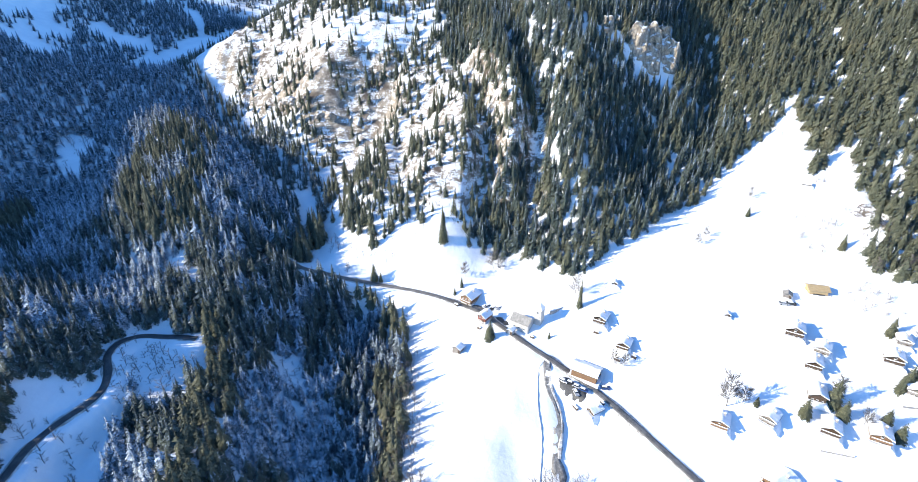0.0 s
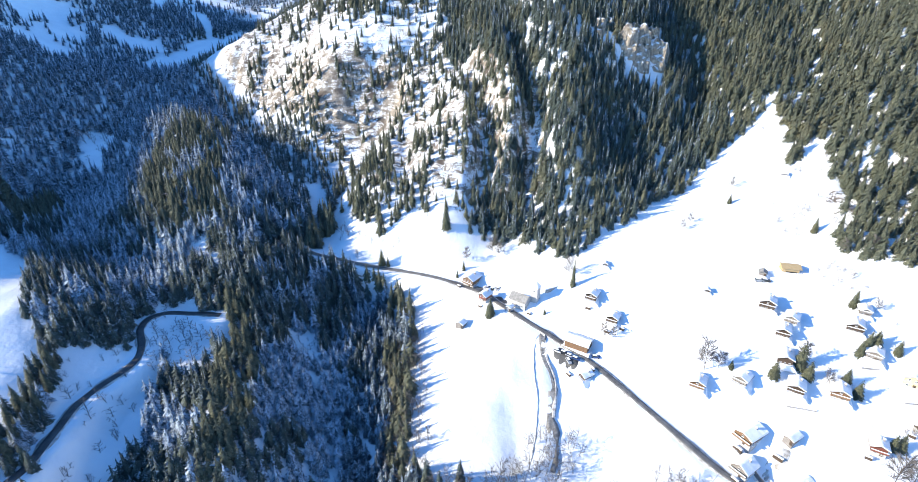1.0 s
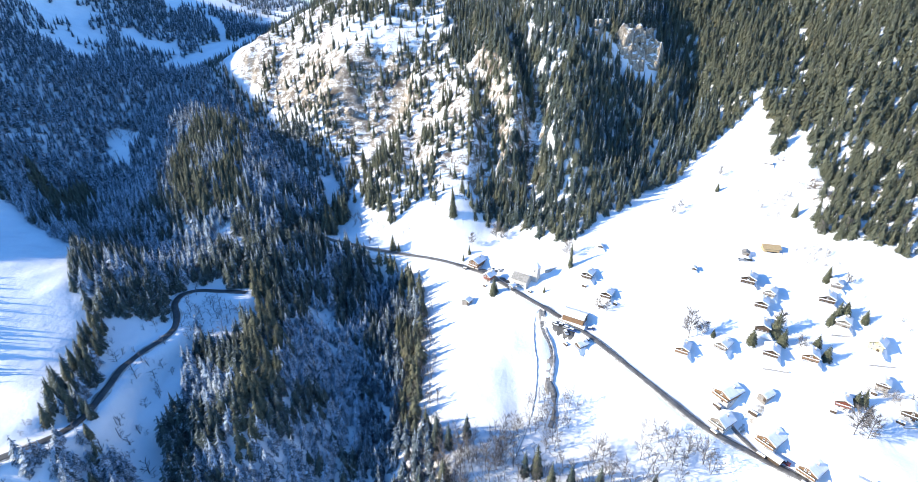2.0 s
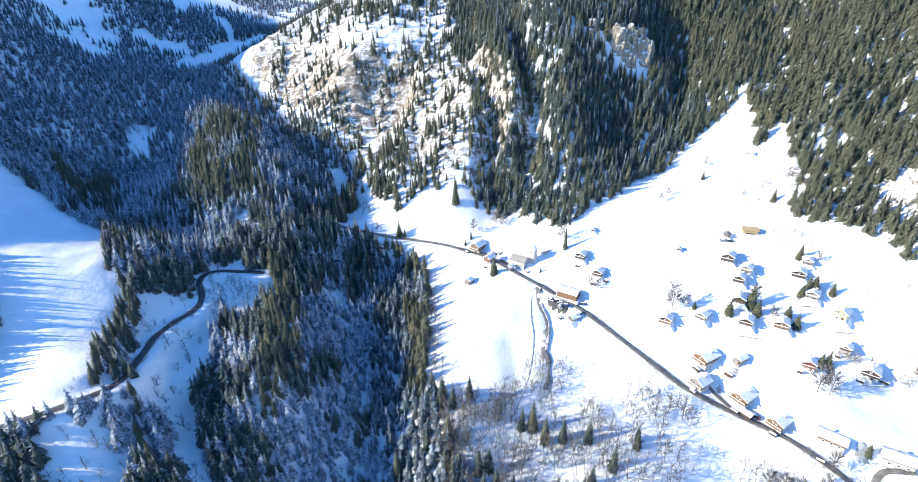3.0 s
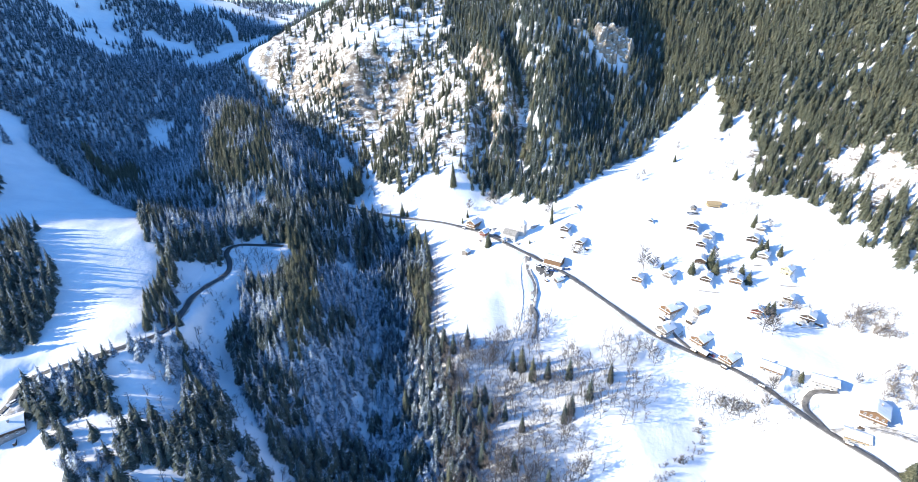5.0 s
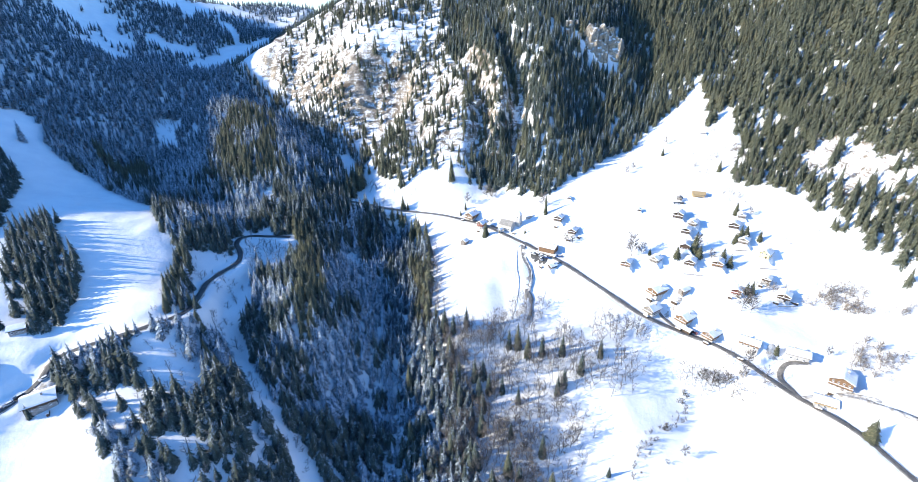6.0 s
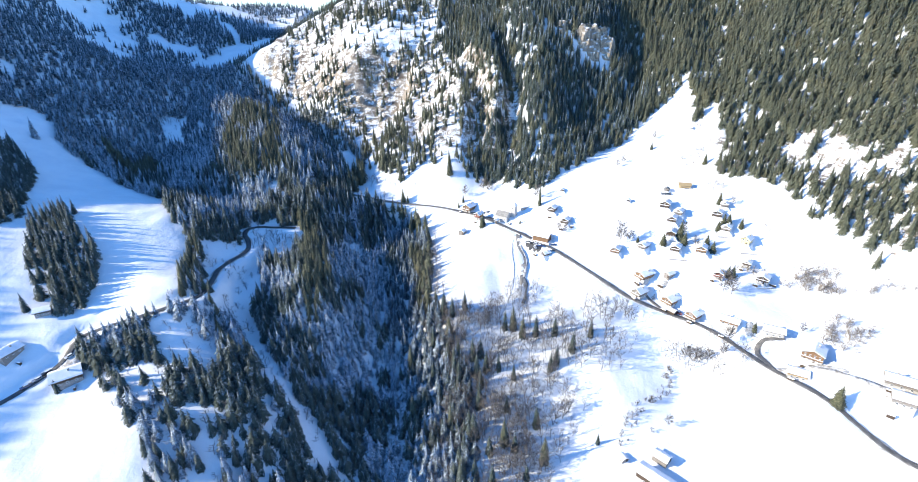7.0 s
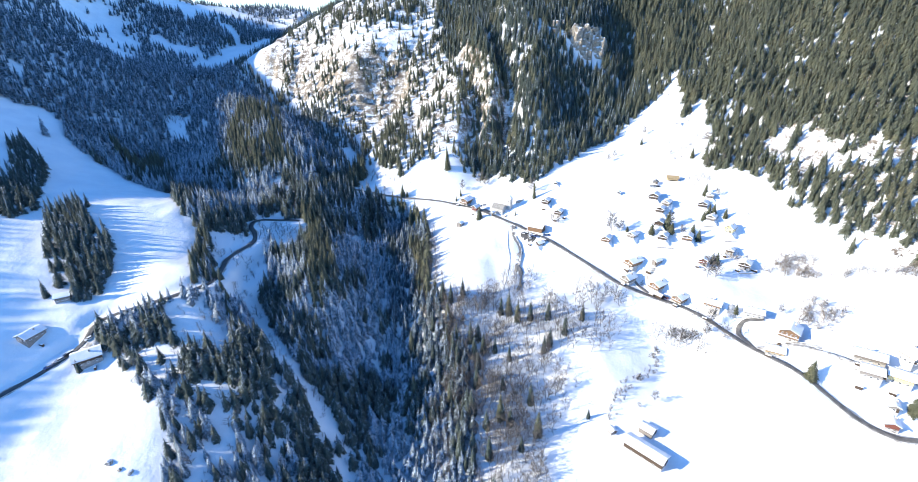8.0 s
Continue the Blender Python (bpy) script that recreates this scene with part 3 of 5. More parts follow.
def planted(forms, spots, name, mat, label, category):
    """Many plants as one stuff mesh. spots: rows of x, y, z, height, breadth."""
    if not len(spots):
        return
    r = np.random.RandomState(len(spots))
    spots = np.asarray(spots, float)
    pick, turn = r.randint(len(forms), size=len(spots)), r.rand(len(spots)) * 6.2832
    lean = r.normal(0, 0.03, (len(spots), 2))
    pieces, n = [], 0
    for k, (v, f) in enumerate(forms):
        s, a, e = spots[pick == k], turn[pick == k], lean[pick == k]
        if not len(s):
            continue
        c, q = np.cos(a)[:, None], np.sin(a)[:, None]
        z = v[None, :, 2] * s[:, 3:4]
        x = (v[None, :, 0] * c - v[None, :, 1] * q) * s[:, 4:5] + z * e[:, :1] + s[:, :1]
        y = (v[None, :, 0] * q + v[None, :, 1] * c) * s[:, 4:5] + z * e[:, 1:] + s[:, 1:2]
        pieces.append((np.stack([x, y, z + s[:, 2:3]], -1).reshape(-1, 3), (f[None] + np.arange(len(s))[:, None, None] * len(v)).reshape(-1, 3)))
    v, f = gather(pieces)
    me = bpy.data.meshes.new(name)
    fill(me, v, f)
    me.materials.append(mat)
    return tagged(new(name, me), label, category, kind="stuff")


def scatter(low, high, spacing, seed):
    """A jittered lattice of spots."""
    r = np.random.RandomState(seed)
    x, y = np.meshgrid(np.arange(low[0], high[0], spacing), np.arange(low[1], high[1], spacing))
    x, y = x.ravel() + r.uniform(-0.7, 0.7, x.size) * spacing, y.ravel() + r.uniform(-0.7, 0.7, x.size) * spacing
    return x, y


def stature(x, y):
    """Tall trees on the spur's crest, lower ones down in the gorge."""
    rim = np.array(EAST_RIM)
    east, west = np.interp(-y, -rim[:, 1], rim[:, 0]), np.interp(y, [-70, 0, 50, 80, 120, 160, 200, 260], [-110, -125, -125, -130, -135, -140, -150, -200])
    down = np.interp((x - west) / (east - west), [-0.1, 0, 0.2, 0.45, 0.8, 0.95, 1.0], [1.0, 1.1, 1.0, 0.82, 0.78, 1.05, 1.3])
    tall = 1 + 0.5 * ramp(198, 215, y) * (1 - ramp(300, 315, y)) * ramp(-170, -150, x) * (1 - ramp(-70, -55, x))  # big spruces where the road enters the gorge
    return np.where((y < 255) & (x < east), np.maximum(down, tall), tall)


def rows_of(x, y, low, high, seed, slim=1.0):
    r = np.random.RandomState(seed)
    h = r.uniform(low, high, len(x)) * (1 + 0.12 * grain(x, y, 40)) * stature(x, y)
    return np.c_[x, y, height(x, y) - 0.3, h, h * r.uniform(0.85, 1.2, len(x)) * slim]


# clearings and stands in plan
WEST_FIELD = [(-428, 309), (-410, 321), (-384, 317), (-365, 289), (-336, 274), (-311, 262), (-272, 233), (-241, 220), (-209, 169), (-185, 146), (-167, 112), (-162, 82), (-175, 68), (-201, 64), (-212, 56), (-190, 44), (-175, 25), (-150, 10), (-136, -20), (-120, -70), (-330, -70), (-400, 60), (-420, 200)]
STAND_HIGH = [(-343, 191), (-376, 241), (-376, 257), (-359, 243), (-334, 219), (-317, 186), (-290, 145), (-304, 131), (-325, 150)]
STAND_LOW = [(-283, 142), (-293, 158), (-271, 165), (-250, 137), (-235, 127), (-222, 108), (-213, 74), (-229, 72), (-245, 87), (-262, 103)]
OPEN_BANK = [(-178, 147), (-160, 163), (-150, 149), (-138, 123), (-131, 98), (-117, 74), (-94, 46), (-79, 30), (-66, 16), (-55, 1), (-48, -30), (-60, -30), (-66, 0), (-79, 15), (-94, 34), (-116, 58), (-136, 84), (-160, 88), (-163, 118)]
SUNNY_GAP = [(-170, 69), (-153, 73), (-133, 55), (-132, 42), (-149, 45), (-165, 55)]
GORGE_PATCH = [(-96, 197), (-87, 205), (-76, 182), (-86, 175)]
GORGE_FLOOR = [(-57, 119), (-42, 99), (-35, 68), (-38, 35), (-27, 0), (-42, 1), (-52, 42), (-64, 83)]
HIDDEN_FIELD = [(-337, 405), (-306, 412), (-299, 385), (-289, 350), (-300, 344), (-320, 378)]
FAR_FIELD_A = [(-607, 685), (-586, 651), (-579, 665), (-565, 657), (-549, 648), (-474, 566), (-453, 547), (-465, 609), (-509, 704), (-531, 706), (-548, 715), (-540, 760), (-564, 765), (-575, 740), (-600, 850), (-625, 740)]
FAR_FIELD_B = [(-514, 732), (-494, 714), (-457, 692), (-423, 698), (-410, 712), (-440, 738), (-474, 730), (-501, 748)]
FAR_FIELD_C = [(-550, 952), (-511, 872), (-493, 870), (-519, 940), (-539, 949)]
FAR_FIELD_D = [(-467, 900), (-424, 846), (-381, 770), (-405, 741), (-352, 692), (-299, 612), (-337, 754), (-369, 765), (-407, 850), (-446, 900)]
FAR_FIELD_F = [(-405, 935), (-330, 925), (-305, 985), (-385, 1000)]
HIGH_GLADE = [(-477, 394), (-460, 374), (-446, 368), (-458, 390)]
# crests and edges where olive needles paint in the grazing sun
LIT_CREST = [(-262, 445), (-240, 400), (-232, 350), (-225, 310), (-202, 268), (-178, 250), (-150, 262), (-168, 300), (-182, 345), (-194, 385), (-235, 450)]
LIT_EDGE = [(-345, 318), (-322, 290), (-290, 268), (-272, 290), (-300, 312)]
SPUR_CREST = [(-135, 205), (-118, 205), (-98, 160), (-90, 130), (-92, 90), (-108, 90), (-108, 130), (-118, 170)]
DARK_FLANK = [(-295, 348), (-268, 410), (-240, 425), (-230, 350), (-226, 310), (-262, 315)]
GORGE_MOUTH = [(-165, 192), (-165, 265), (-95, 275), (-55, 245), (-75, 188), (-110, 186)]
BEND_FIELD = [(-163, 182), (-158, 190), (-145, 190), (-131, 172), (-128, 156), (-146, 153)]
BUSH_HOLLOW = [(-163, 197), (-182, 238), (-157, 251), (-139, 229), (-134, 203), (-145, 196)]
LANE_BANK = [(-186, 149), (-180, 158), (-158, 162), (-147, 152), (-137, 131), (-133, 116), (-158, 106)]
EAST_RIM = [(-95, 258), (-51, 246), (-33, 228), (-27, 200), (-26, 160), (-23, 120), (-16, 96), (-6, 78), (8, 55), (16, 30), (25, -40)]
EAST_FOOT = [(1, 262), (20, 258), (32, 257), (44, 242), (63, 223), (77, 234), (104, 246), (122, 265), (142, 271), (172, 294), (193, 306), (217, 319), (209, 283), (202, 267), (205, 262), (212, 271), (224, 276), (219, 254), (212, 236), (225, 200), (236, 190), (250, 196), (252, 165), (258, 136), (276, 110), (320, 60), (460, 60), (460, 560), (0, 570), (-20, 500), (0, 420), (70, 352), (40, 320), (10, 290)]
EAST_BAND = [(203, 217), (201, 201), (208, 176), (216, 160), (222, 133), (225, 119), (232, 108), (238, 90), (241, 80), (247, 60), (270, 60), (275, 95), (255, 115), (244, 122), (238, 138), (230, 162), (223, 187), (212, 218)]
STAND_FOOT_A = [(-89, 307), (-100, 350), (-77, 352), (-33, 308), (-35, 279), (-53, 268)]
STAND_FOOT_B = [(-112, 276), (-112, 311), (-94, 309), (-90, 286), (-95, 271), (-106, 269)]
RAVINE_STAND = [(-14, 108), (-1, 106), (21, 112), (52, 90), (65, 88), (76, 79), (50, 65), (35, 41), (10, 30), (-15, 40)]


def west_of_rim(x, y):
    rim = np.array(EAST_RIM)
    return x < np.interp(-y, -rim[:, 1], rim[:, 0])


def lane_free(x, y, gap):
    keep = np.ones(len(x), bool)
    for way, _, half in LINES.values():
        keep &= nearest(x, y, way)[0] > half + gap
    return keep


def west_forest():
    """The shaded forest: gorge, central hill and the long slope behind."""
    keep = []
    for low, high, spacing, seed in (((-520, -70), (0, 330), 3.7, 1), ((-620, 330), (-60, 560), 5.2, 2), ((-860, 560), (-150, 900), 6.5, 3), ((-900, 900), (-200, 1260), 10.5, 4)):
        x, y = scatter(low, high, spacing, seed)
        ok = west_of_rim(x, y) & (x > -(0.85 * (y + 170) + 120)) & ~inside(x, y, WEST_FIELD) & ~(inside(x, y, OPEN_BANK) & ((y > 60) | (grain(x, y, 8) < 0.5))) & ~inside(x, y, SUNNY_GAP)
        for field in (GORGE_PATCH, HIDDEN_FIELD, FAR_FIELD_B, FAR_FIELD_C, FAR_FIELD_D, FAR_FIELD_F, HIGH_GLADE, LANE_BANK):
            ok &= ~inside(x, y, field)
        ok &= ~(inside(x, y, FAR_FIELD_A) & (grain(x, y, 16) + 0.6 * grain(x, y, 7) < 0.5))
        ok &= ~((inside(x, y, BEND_FIELD) & (grain(x, y, 9) < 0.4) | inside(x, y, BUSH_HOLLOW) & (grain(x, y, 9) < -0.1)))
        ok &= ~((y < 52) & (x > -180) & (x < -92) & (grain(x, y, 7) + 0.5 * grain(x, y, 17) > 0.45))
        stream = np.minimum(nearest(x, y, curve([(-88, 268), (-98, 290), (-106, 318), (-118, 345)], 5.0))[0] - 2, nearest(x, y, curve([(-244, 520), (-254, 545), (-335, 631)], 6.0))[0])
        ok &= (stream > 5) & ~((y > 262) & inside(x, y, ROCKY))
        thin = np.where(inside(x, y, GORGE_FLOOR), 0.8, 1.0) * np.where(grain(x, y, 34) + 0.5 * grain(x, y, 13) > 0.72, 0.7, 1.0)
        thin = thin * np.where((y > 560), ramp(-0.75, -0.1, grain(x + 90, y, 60)), 1.0)
        ok &= np.random.RandomState(seed).rand(len(x)) < thin
        for way, back in ((WEST_LANE[:6], 24), (MAIN_ROAD[-7:], 5)):  # the lane's bend and the road into the gorge lie open
            for s in range(0, back, 4):
                ok &= nearest(x - 0.51 * s, y + 0.86 * s, curve(way, 3.0))[0] > 4
        x, y = x[ok], y[ok]
        ok = lane_free(x, y, 2.5) if y.min() < 330 else np.ones(len(x), bool)
        keep.append(np.c_[x[ok], y[ok]])
    stands = []
    for polygon, seed in ((STAND_HIGH, 5), (STAND_LOW, 6)):
        x, y = scatter((-400, 50), (-190, 270), 4.6, seed)
        ok = inside(x, y, polygon)
        stands.append(np.c_[x[ok], y[ok]])
    x, y = scatter((-660, -180), (-500, 330), 5.6, 7)
    ok = (x < -0.85 * (y + 170) - 60) & (x < -520) & (x > -600 - 0.5 * ramp(130, 200, y) * 120)
    return np.concatenate(keep), np.concatenate(stands), np.c_[x[ok], y[ok]]


def east_forest():
    x, y = scatter((-30, 60), (470, 580), 4.2, 11)
    r = np.random.RandomState(12)
    gully = np.minimum(nearest(x, y, curve([(46, 270), (50, 310), (57, 345), (50, 362)], 4.0))[0] - 1, nearest(x, y, curve([(176, 350), (183, 375)], 4.0))[0] + 2)
    cliff = (np.hypot((x - 136) / 19, (y - 363) / 9) < 1) | (np.hypot((x - 105) / 8, (y - 373) / 6) < 1)
    shift = 14 * grain(x, y, 30) * ramp(320, 360, y)
    full = inside(x + shift, y + 0.7 * shift, EAST_FOOT) & ((gully > 4) | (r.rand(len(x)) < 0.3)) & ~cliff & (r.rand(len(x)) < np.where(grain(x, y, 27) > 0.75, 0.72, 1.0))
    sx, sy = scatter((20, 270), (215, 450), 6.0, 19)  # more stems on the steepest part
    steep = (grain(sx, sy, 7) > 0) & inside(sx, sy, EAST_FOOT) & (nearest(sx, sy, COULOIRS[0])[0] > 6) & (np.hypot((sx - 136) / 20, (sy - 363) / 10) > 1)
    bx, by = scatter((195, 55), (280, 222), 3.3, 17)
    wave, luck = 7 * grain(bx, by, 12), np.random.RandomState(18).rand(len(bx))
    dense = (inside(bx + wave, by, EAST_BAND) & (luck < 0.72) | (grain(bx, by, 8) > 0.3) & (luck < 0.3) & (bx + 0.22 * by > 247)) & ~inside(bx, by, EAST_FOOT)
    return np.concatenate([np.c_[x[full], y[full]], np.c_[sx[steep], sy[steep]], np.c_[bx[dense], by[dense]]])


def rock_trees():
    """Scattered and clustered spruces on the broken face and at its foot."""
    x, y = scatter((-230, 255), (170, 640), 5.0, 13)
    r = np.random.RandomState(14)
    wood = 0.13 + 0.75 * ramp(0.05, 0.5, grain(x, y, 22) + 0.5 * grain(x, y, 9)) + 0.6 * ramp(-35, 35, x) * ramp(-0.55, 0.0, grain(x + 40, y, 26))
    ok = inside(x, y, ROCKY) & (r.rand(len(x)) < wood) & ~inside(x, y, EAST_FOOT)
    for stand in (STAND_FOOT_A, STAND_FOOT_B):
        ok |= inside(x, y, stand) & (r.rand(len(x)) < 0.85)
    for line, wide, share in (([(28, 300), (34, 350), (26, 400), (14, 450)], 10, 0.8), ([(0, 486), (-26, 462), (-60, 452), (-111, 446)], 6, 0.6), ([(-75, 330), (-55, 385), (-30, 430)], 6, 0.45), ([(-180, 470), (-140, 440), (-110, 400)], 8, 0.5), ([(-268, 545), (-246, 512), (-212, 478), (-160, 436), (-120, 392)], 9, 0.55)):  # trees keep to ribs and ledges
        ok |= (nearest(x, y, curve(line, 4.0))[0] < wide) & (r.rand(len(x)) < share)
    return np.c_[x[ok], y[ok]]


def ravine_trees():
    x, y = scatter((-40, -20), (95, 240), 5.2, 15)
    r = np.random.RandomState(16)
    rim = np.array(EAST_RIM)
    edge = x - np.interp(-y, -rim[:, 1], rim[:, 0])
    ok = ((edge > 0) & (edge < 7) & (r.rand(len(x)) < 0.4 * (grain(x, y, 12) > 0.1)))
    ok |= (np.abs(x - 1 + 0.06 * y) < 11) & (y < 80) & (y > -20) & (r.rand(len(x)) < 0.4)
    return np.c_[x[ok], y[ok]]


WEST, STANDS, SKYLINE = west_forest()
EAST, FACE, RAVINE = east_forest(), rock_trees(), ravine_trees()
# the stands nearest the walk become single trees: the lower west block and the ravine
front = (WEST[:, 1] < 52) & (WEST[:, 0] > -180) & (WEST[:, 0] < -92)
NEAR_WEST, WEST = WEST[front][:170], np.concatenate([WEST[~front], WEST[front][170:]])
middle = WEST[:, 1] < 300
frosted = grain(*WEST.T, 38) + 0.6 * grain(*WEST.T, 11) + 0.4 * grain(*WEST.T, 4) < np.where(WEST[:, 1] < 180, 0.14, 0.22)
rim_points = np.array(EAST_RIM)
# rim and crest trees that take the sun-toned needles
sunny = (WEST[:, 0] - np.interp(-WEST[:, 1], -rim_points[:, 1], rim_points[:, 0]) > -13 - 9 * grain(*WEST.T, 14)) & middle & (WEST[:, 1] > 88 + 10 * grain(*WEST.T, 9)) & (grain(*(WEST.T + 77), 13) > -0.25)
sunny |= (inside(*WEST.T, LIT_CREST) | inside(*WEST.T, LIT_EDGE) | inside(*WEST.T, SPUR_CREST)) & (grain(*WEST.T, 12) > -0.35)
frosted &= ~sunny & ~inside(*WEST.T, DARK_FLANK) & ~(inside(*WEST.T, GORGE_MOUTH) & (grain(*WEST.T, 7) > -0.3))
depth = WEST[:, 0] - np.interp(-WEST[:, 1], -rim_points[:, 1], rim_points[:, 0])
# trees below the rim get needles with the gorge's shade in their colour
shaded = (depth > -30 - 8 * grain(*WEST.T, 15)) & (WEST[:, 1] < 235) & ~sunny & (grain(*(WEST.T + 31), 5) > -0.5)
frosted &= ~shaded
stream_dim = WEST[:, 0] > np.interp(WEST[:, 1], [300, 374, 470, 527, 631, 800], [-112, -165, -235, -275, -360, -420])  # by the stream, shade is painted with darker needles
planted(SPRUCE_MID, rows_of(*WEST[sunny].T, 9, 16, 21, 1.32), "spruce_forest", NEEDLES_GREEN, "spruces along the gorge rim and crests, sunlight toned into olive needles", "forest")
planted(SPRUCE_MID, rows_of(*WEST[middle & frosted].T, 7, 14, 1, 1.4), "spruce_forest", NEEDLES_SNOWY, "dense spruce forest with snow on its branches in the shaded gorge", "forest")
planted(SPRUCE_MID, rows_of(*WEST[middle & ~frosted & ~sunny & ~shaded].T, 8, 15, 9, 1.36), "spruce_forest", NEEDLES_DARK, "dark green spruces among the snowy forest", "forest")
planted(SPRUCE_MID, rows_of(*WEST[shaded].T, 8, 15, 14, 1.36), "spruce_forest", NEEDLES_SHADED, "spruces deep in the gorge, its blue shade toned into their needles", "forest")
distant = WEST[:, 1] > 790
# dark needles stand in for the shade beside the stream
planted(SPRUCE_FAR, rows_of(*WEST[~middle & ~distant & stream_dim & ~sunny].T, 8, 15, 12, 1.4), "spruce_forest", NEEDLES_DARK, "spruces beside the frozen stream, darkened in colour for the shade there", "forest")
planted(SPRUCE_FAR, rows_of(*WEST[~middle & ~distant & ~stream_dim & ~sunny].T, 8, 15, 2, 1.6), "spruce_forest", NEEDLES_FAR, "dark snowy spruce forest covering the far shaded slopes", "forest")
planted(SPRUCE_FAR, rows_of(*WEST[distant].T, 9, 17, 8, 1.7), "spruce_forest", NEEDLES_SHADED, "spruce forest on the distant ridge, shade and haze in its blue needles", "forest")

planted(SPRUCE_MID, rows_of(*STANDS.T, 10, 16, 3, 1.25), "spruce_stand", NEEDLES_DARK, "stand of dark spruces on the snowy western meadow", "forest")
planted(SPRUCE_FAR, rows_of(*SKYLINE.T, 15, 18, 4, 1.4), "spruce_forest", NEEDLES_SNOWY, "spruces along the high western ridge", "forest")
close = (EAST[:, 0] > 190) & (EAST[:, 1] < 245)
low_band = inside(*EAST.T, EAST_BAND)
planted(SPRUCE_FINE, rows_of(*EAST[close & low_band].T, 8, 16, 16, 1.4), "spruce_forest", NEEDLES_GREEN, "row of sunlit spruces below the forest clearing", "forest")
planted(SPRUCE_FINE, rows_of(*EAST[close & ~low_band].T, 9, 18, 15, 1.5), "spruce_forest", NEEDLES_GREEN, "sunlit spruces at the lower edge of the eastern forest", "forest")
dusky = ~close & (EAST[:, 0] < 178 + 18 * grain(*EAST.T, 25)) & (grain(*(EAST.T + 53), 6) > -0.25)  # snow-dusted trees towards the hollow, its shade toned into darker needles
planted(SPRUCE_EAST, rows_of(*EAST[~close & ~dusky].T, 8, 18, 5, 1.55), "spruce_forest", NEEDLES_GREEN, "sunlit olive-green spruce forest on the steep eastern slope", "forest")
planted(SPRUCE_EAST, rows_of(*EAST[dusky].T, 8, 18, 25, 1.4), "spruce_forest", NEEDLES_DARK, "spruces in the hollow beside the cliffs, its shade toned into darker needles", "forest")
planted(SPRUCE_MID, rows_of(*FACE.T, 6, 17, 6, 1.05), "spruce_forest", NEEDLES_GREEN, "scattered spruces on the rocky snow-streaked mountain face", "forest")

# ---------------------------------------------------------------- building kit
def part(name, bm, mat, parent, label=""):
    """One mesh object under a thing or a part, from a bmesh or a ready mesh."""
    me = bm
    if isinstance(bm, bmesh.types.BMesh):
        me = bpy.data.meshes.new(name)
        bm.to_mesh(me)
        bm.free()
    if not me.materials:
        me.materials.append(mat)
    ob = new(name, me)
    ob.parent = parent
    return tagged(ob, label)


def prism(profile, low, high, segments=1, rough=0.0, seed=0):
    """A closed (x, z) profile drawn out along y."""
    bm, r = bmesh.new(), random.Random(seed)
    rings = []
    for k in range(segments + 1):
        y = low + (high - low) * k / segments
        rings.append([bm.verts.new((x + r.uniform(-rough, rough) * 0.3, y + r.uniform(-rough, rough), z + r.uniform(-rough, rough))) for x, z in profile])
    n = len(profile)
    for a, b in zip(rings, rings[1:]):
        for i in range(n):
            bm.faces.new((a[i], a[(i + 1) % n], b[(i + 1) % n], b[i]))
    bm.faces.new(rings[0][::-1])
    bm.faces.new(rings[-1])
    bmesh.ops.recalc_face_normals(bm, faces=bm.faces)
    return bm


def box(x0, x1, y0, y1, z0, z1, soft=0.0):
    bm = prism([(x0, z0), (x1, z0), (x1, z1), (x0, z1)], y0, y1)
    if soft:
        bmesh.ops.bevel(bm, geom=bm.edges[:], offset=soft, segments=1, affect="EDGES")
    return bm


def shared(name, bm, mat):
    me = bpy.data.meshes.new(name)
    bm.to_mesh(me)
    bm.free()
    me.materials.append(mat)
    return me


def window_frame():
    bm = bmesh.new()
    for x0, x1, z0, z1 in ((-0.5, 0.5, 0.42, 0.5), (-0.5, 0.5, -0.5, -0.42), (-0.5, -0.4, -0.42, 0.42), (0.4, 0.5, -0.42, 0.42), (-0.04, 0.04, -0.42, 0.42)):
        piece = box(x0, x1, -0.06, 0.06, z0, z1)
        me = bpy.data.meshes.new("piece")
        piece.to_mesh(me)
        piece.free()
        bm.from_mesh(me)
        bpy.data.meshes.remove(me)
    return bm


FRAME_MESH = shared("window_frame", window_frame(), FRAME_WHITE)
PANE_MESH = shared("pane", box(-0.45, 0.45, -0.03, 0.02, -0.46, 0.46), GLASS)
SILL_MESH = shared("window_sill", box(-0.6, 0.6, -0.22, 0.05, -0.58, -0.5), SNOW)


def window(parent, x, y, z, turn, wide=1.0, tall=1.2):
    w = new("window", FRAME_MESH)
    w.parent = parent
    w.matrix_basis = pose(x, y, z, 0, 0, turn) @ Matrix.Diagonal((wide, 1, tall, 1))
    for name, me in (("pane", PANE_MESH), ("window_sill", SILL_MESH)):
        p = new(name, me)
        p.parent = w


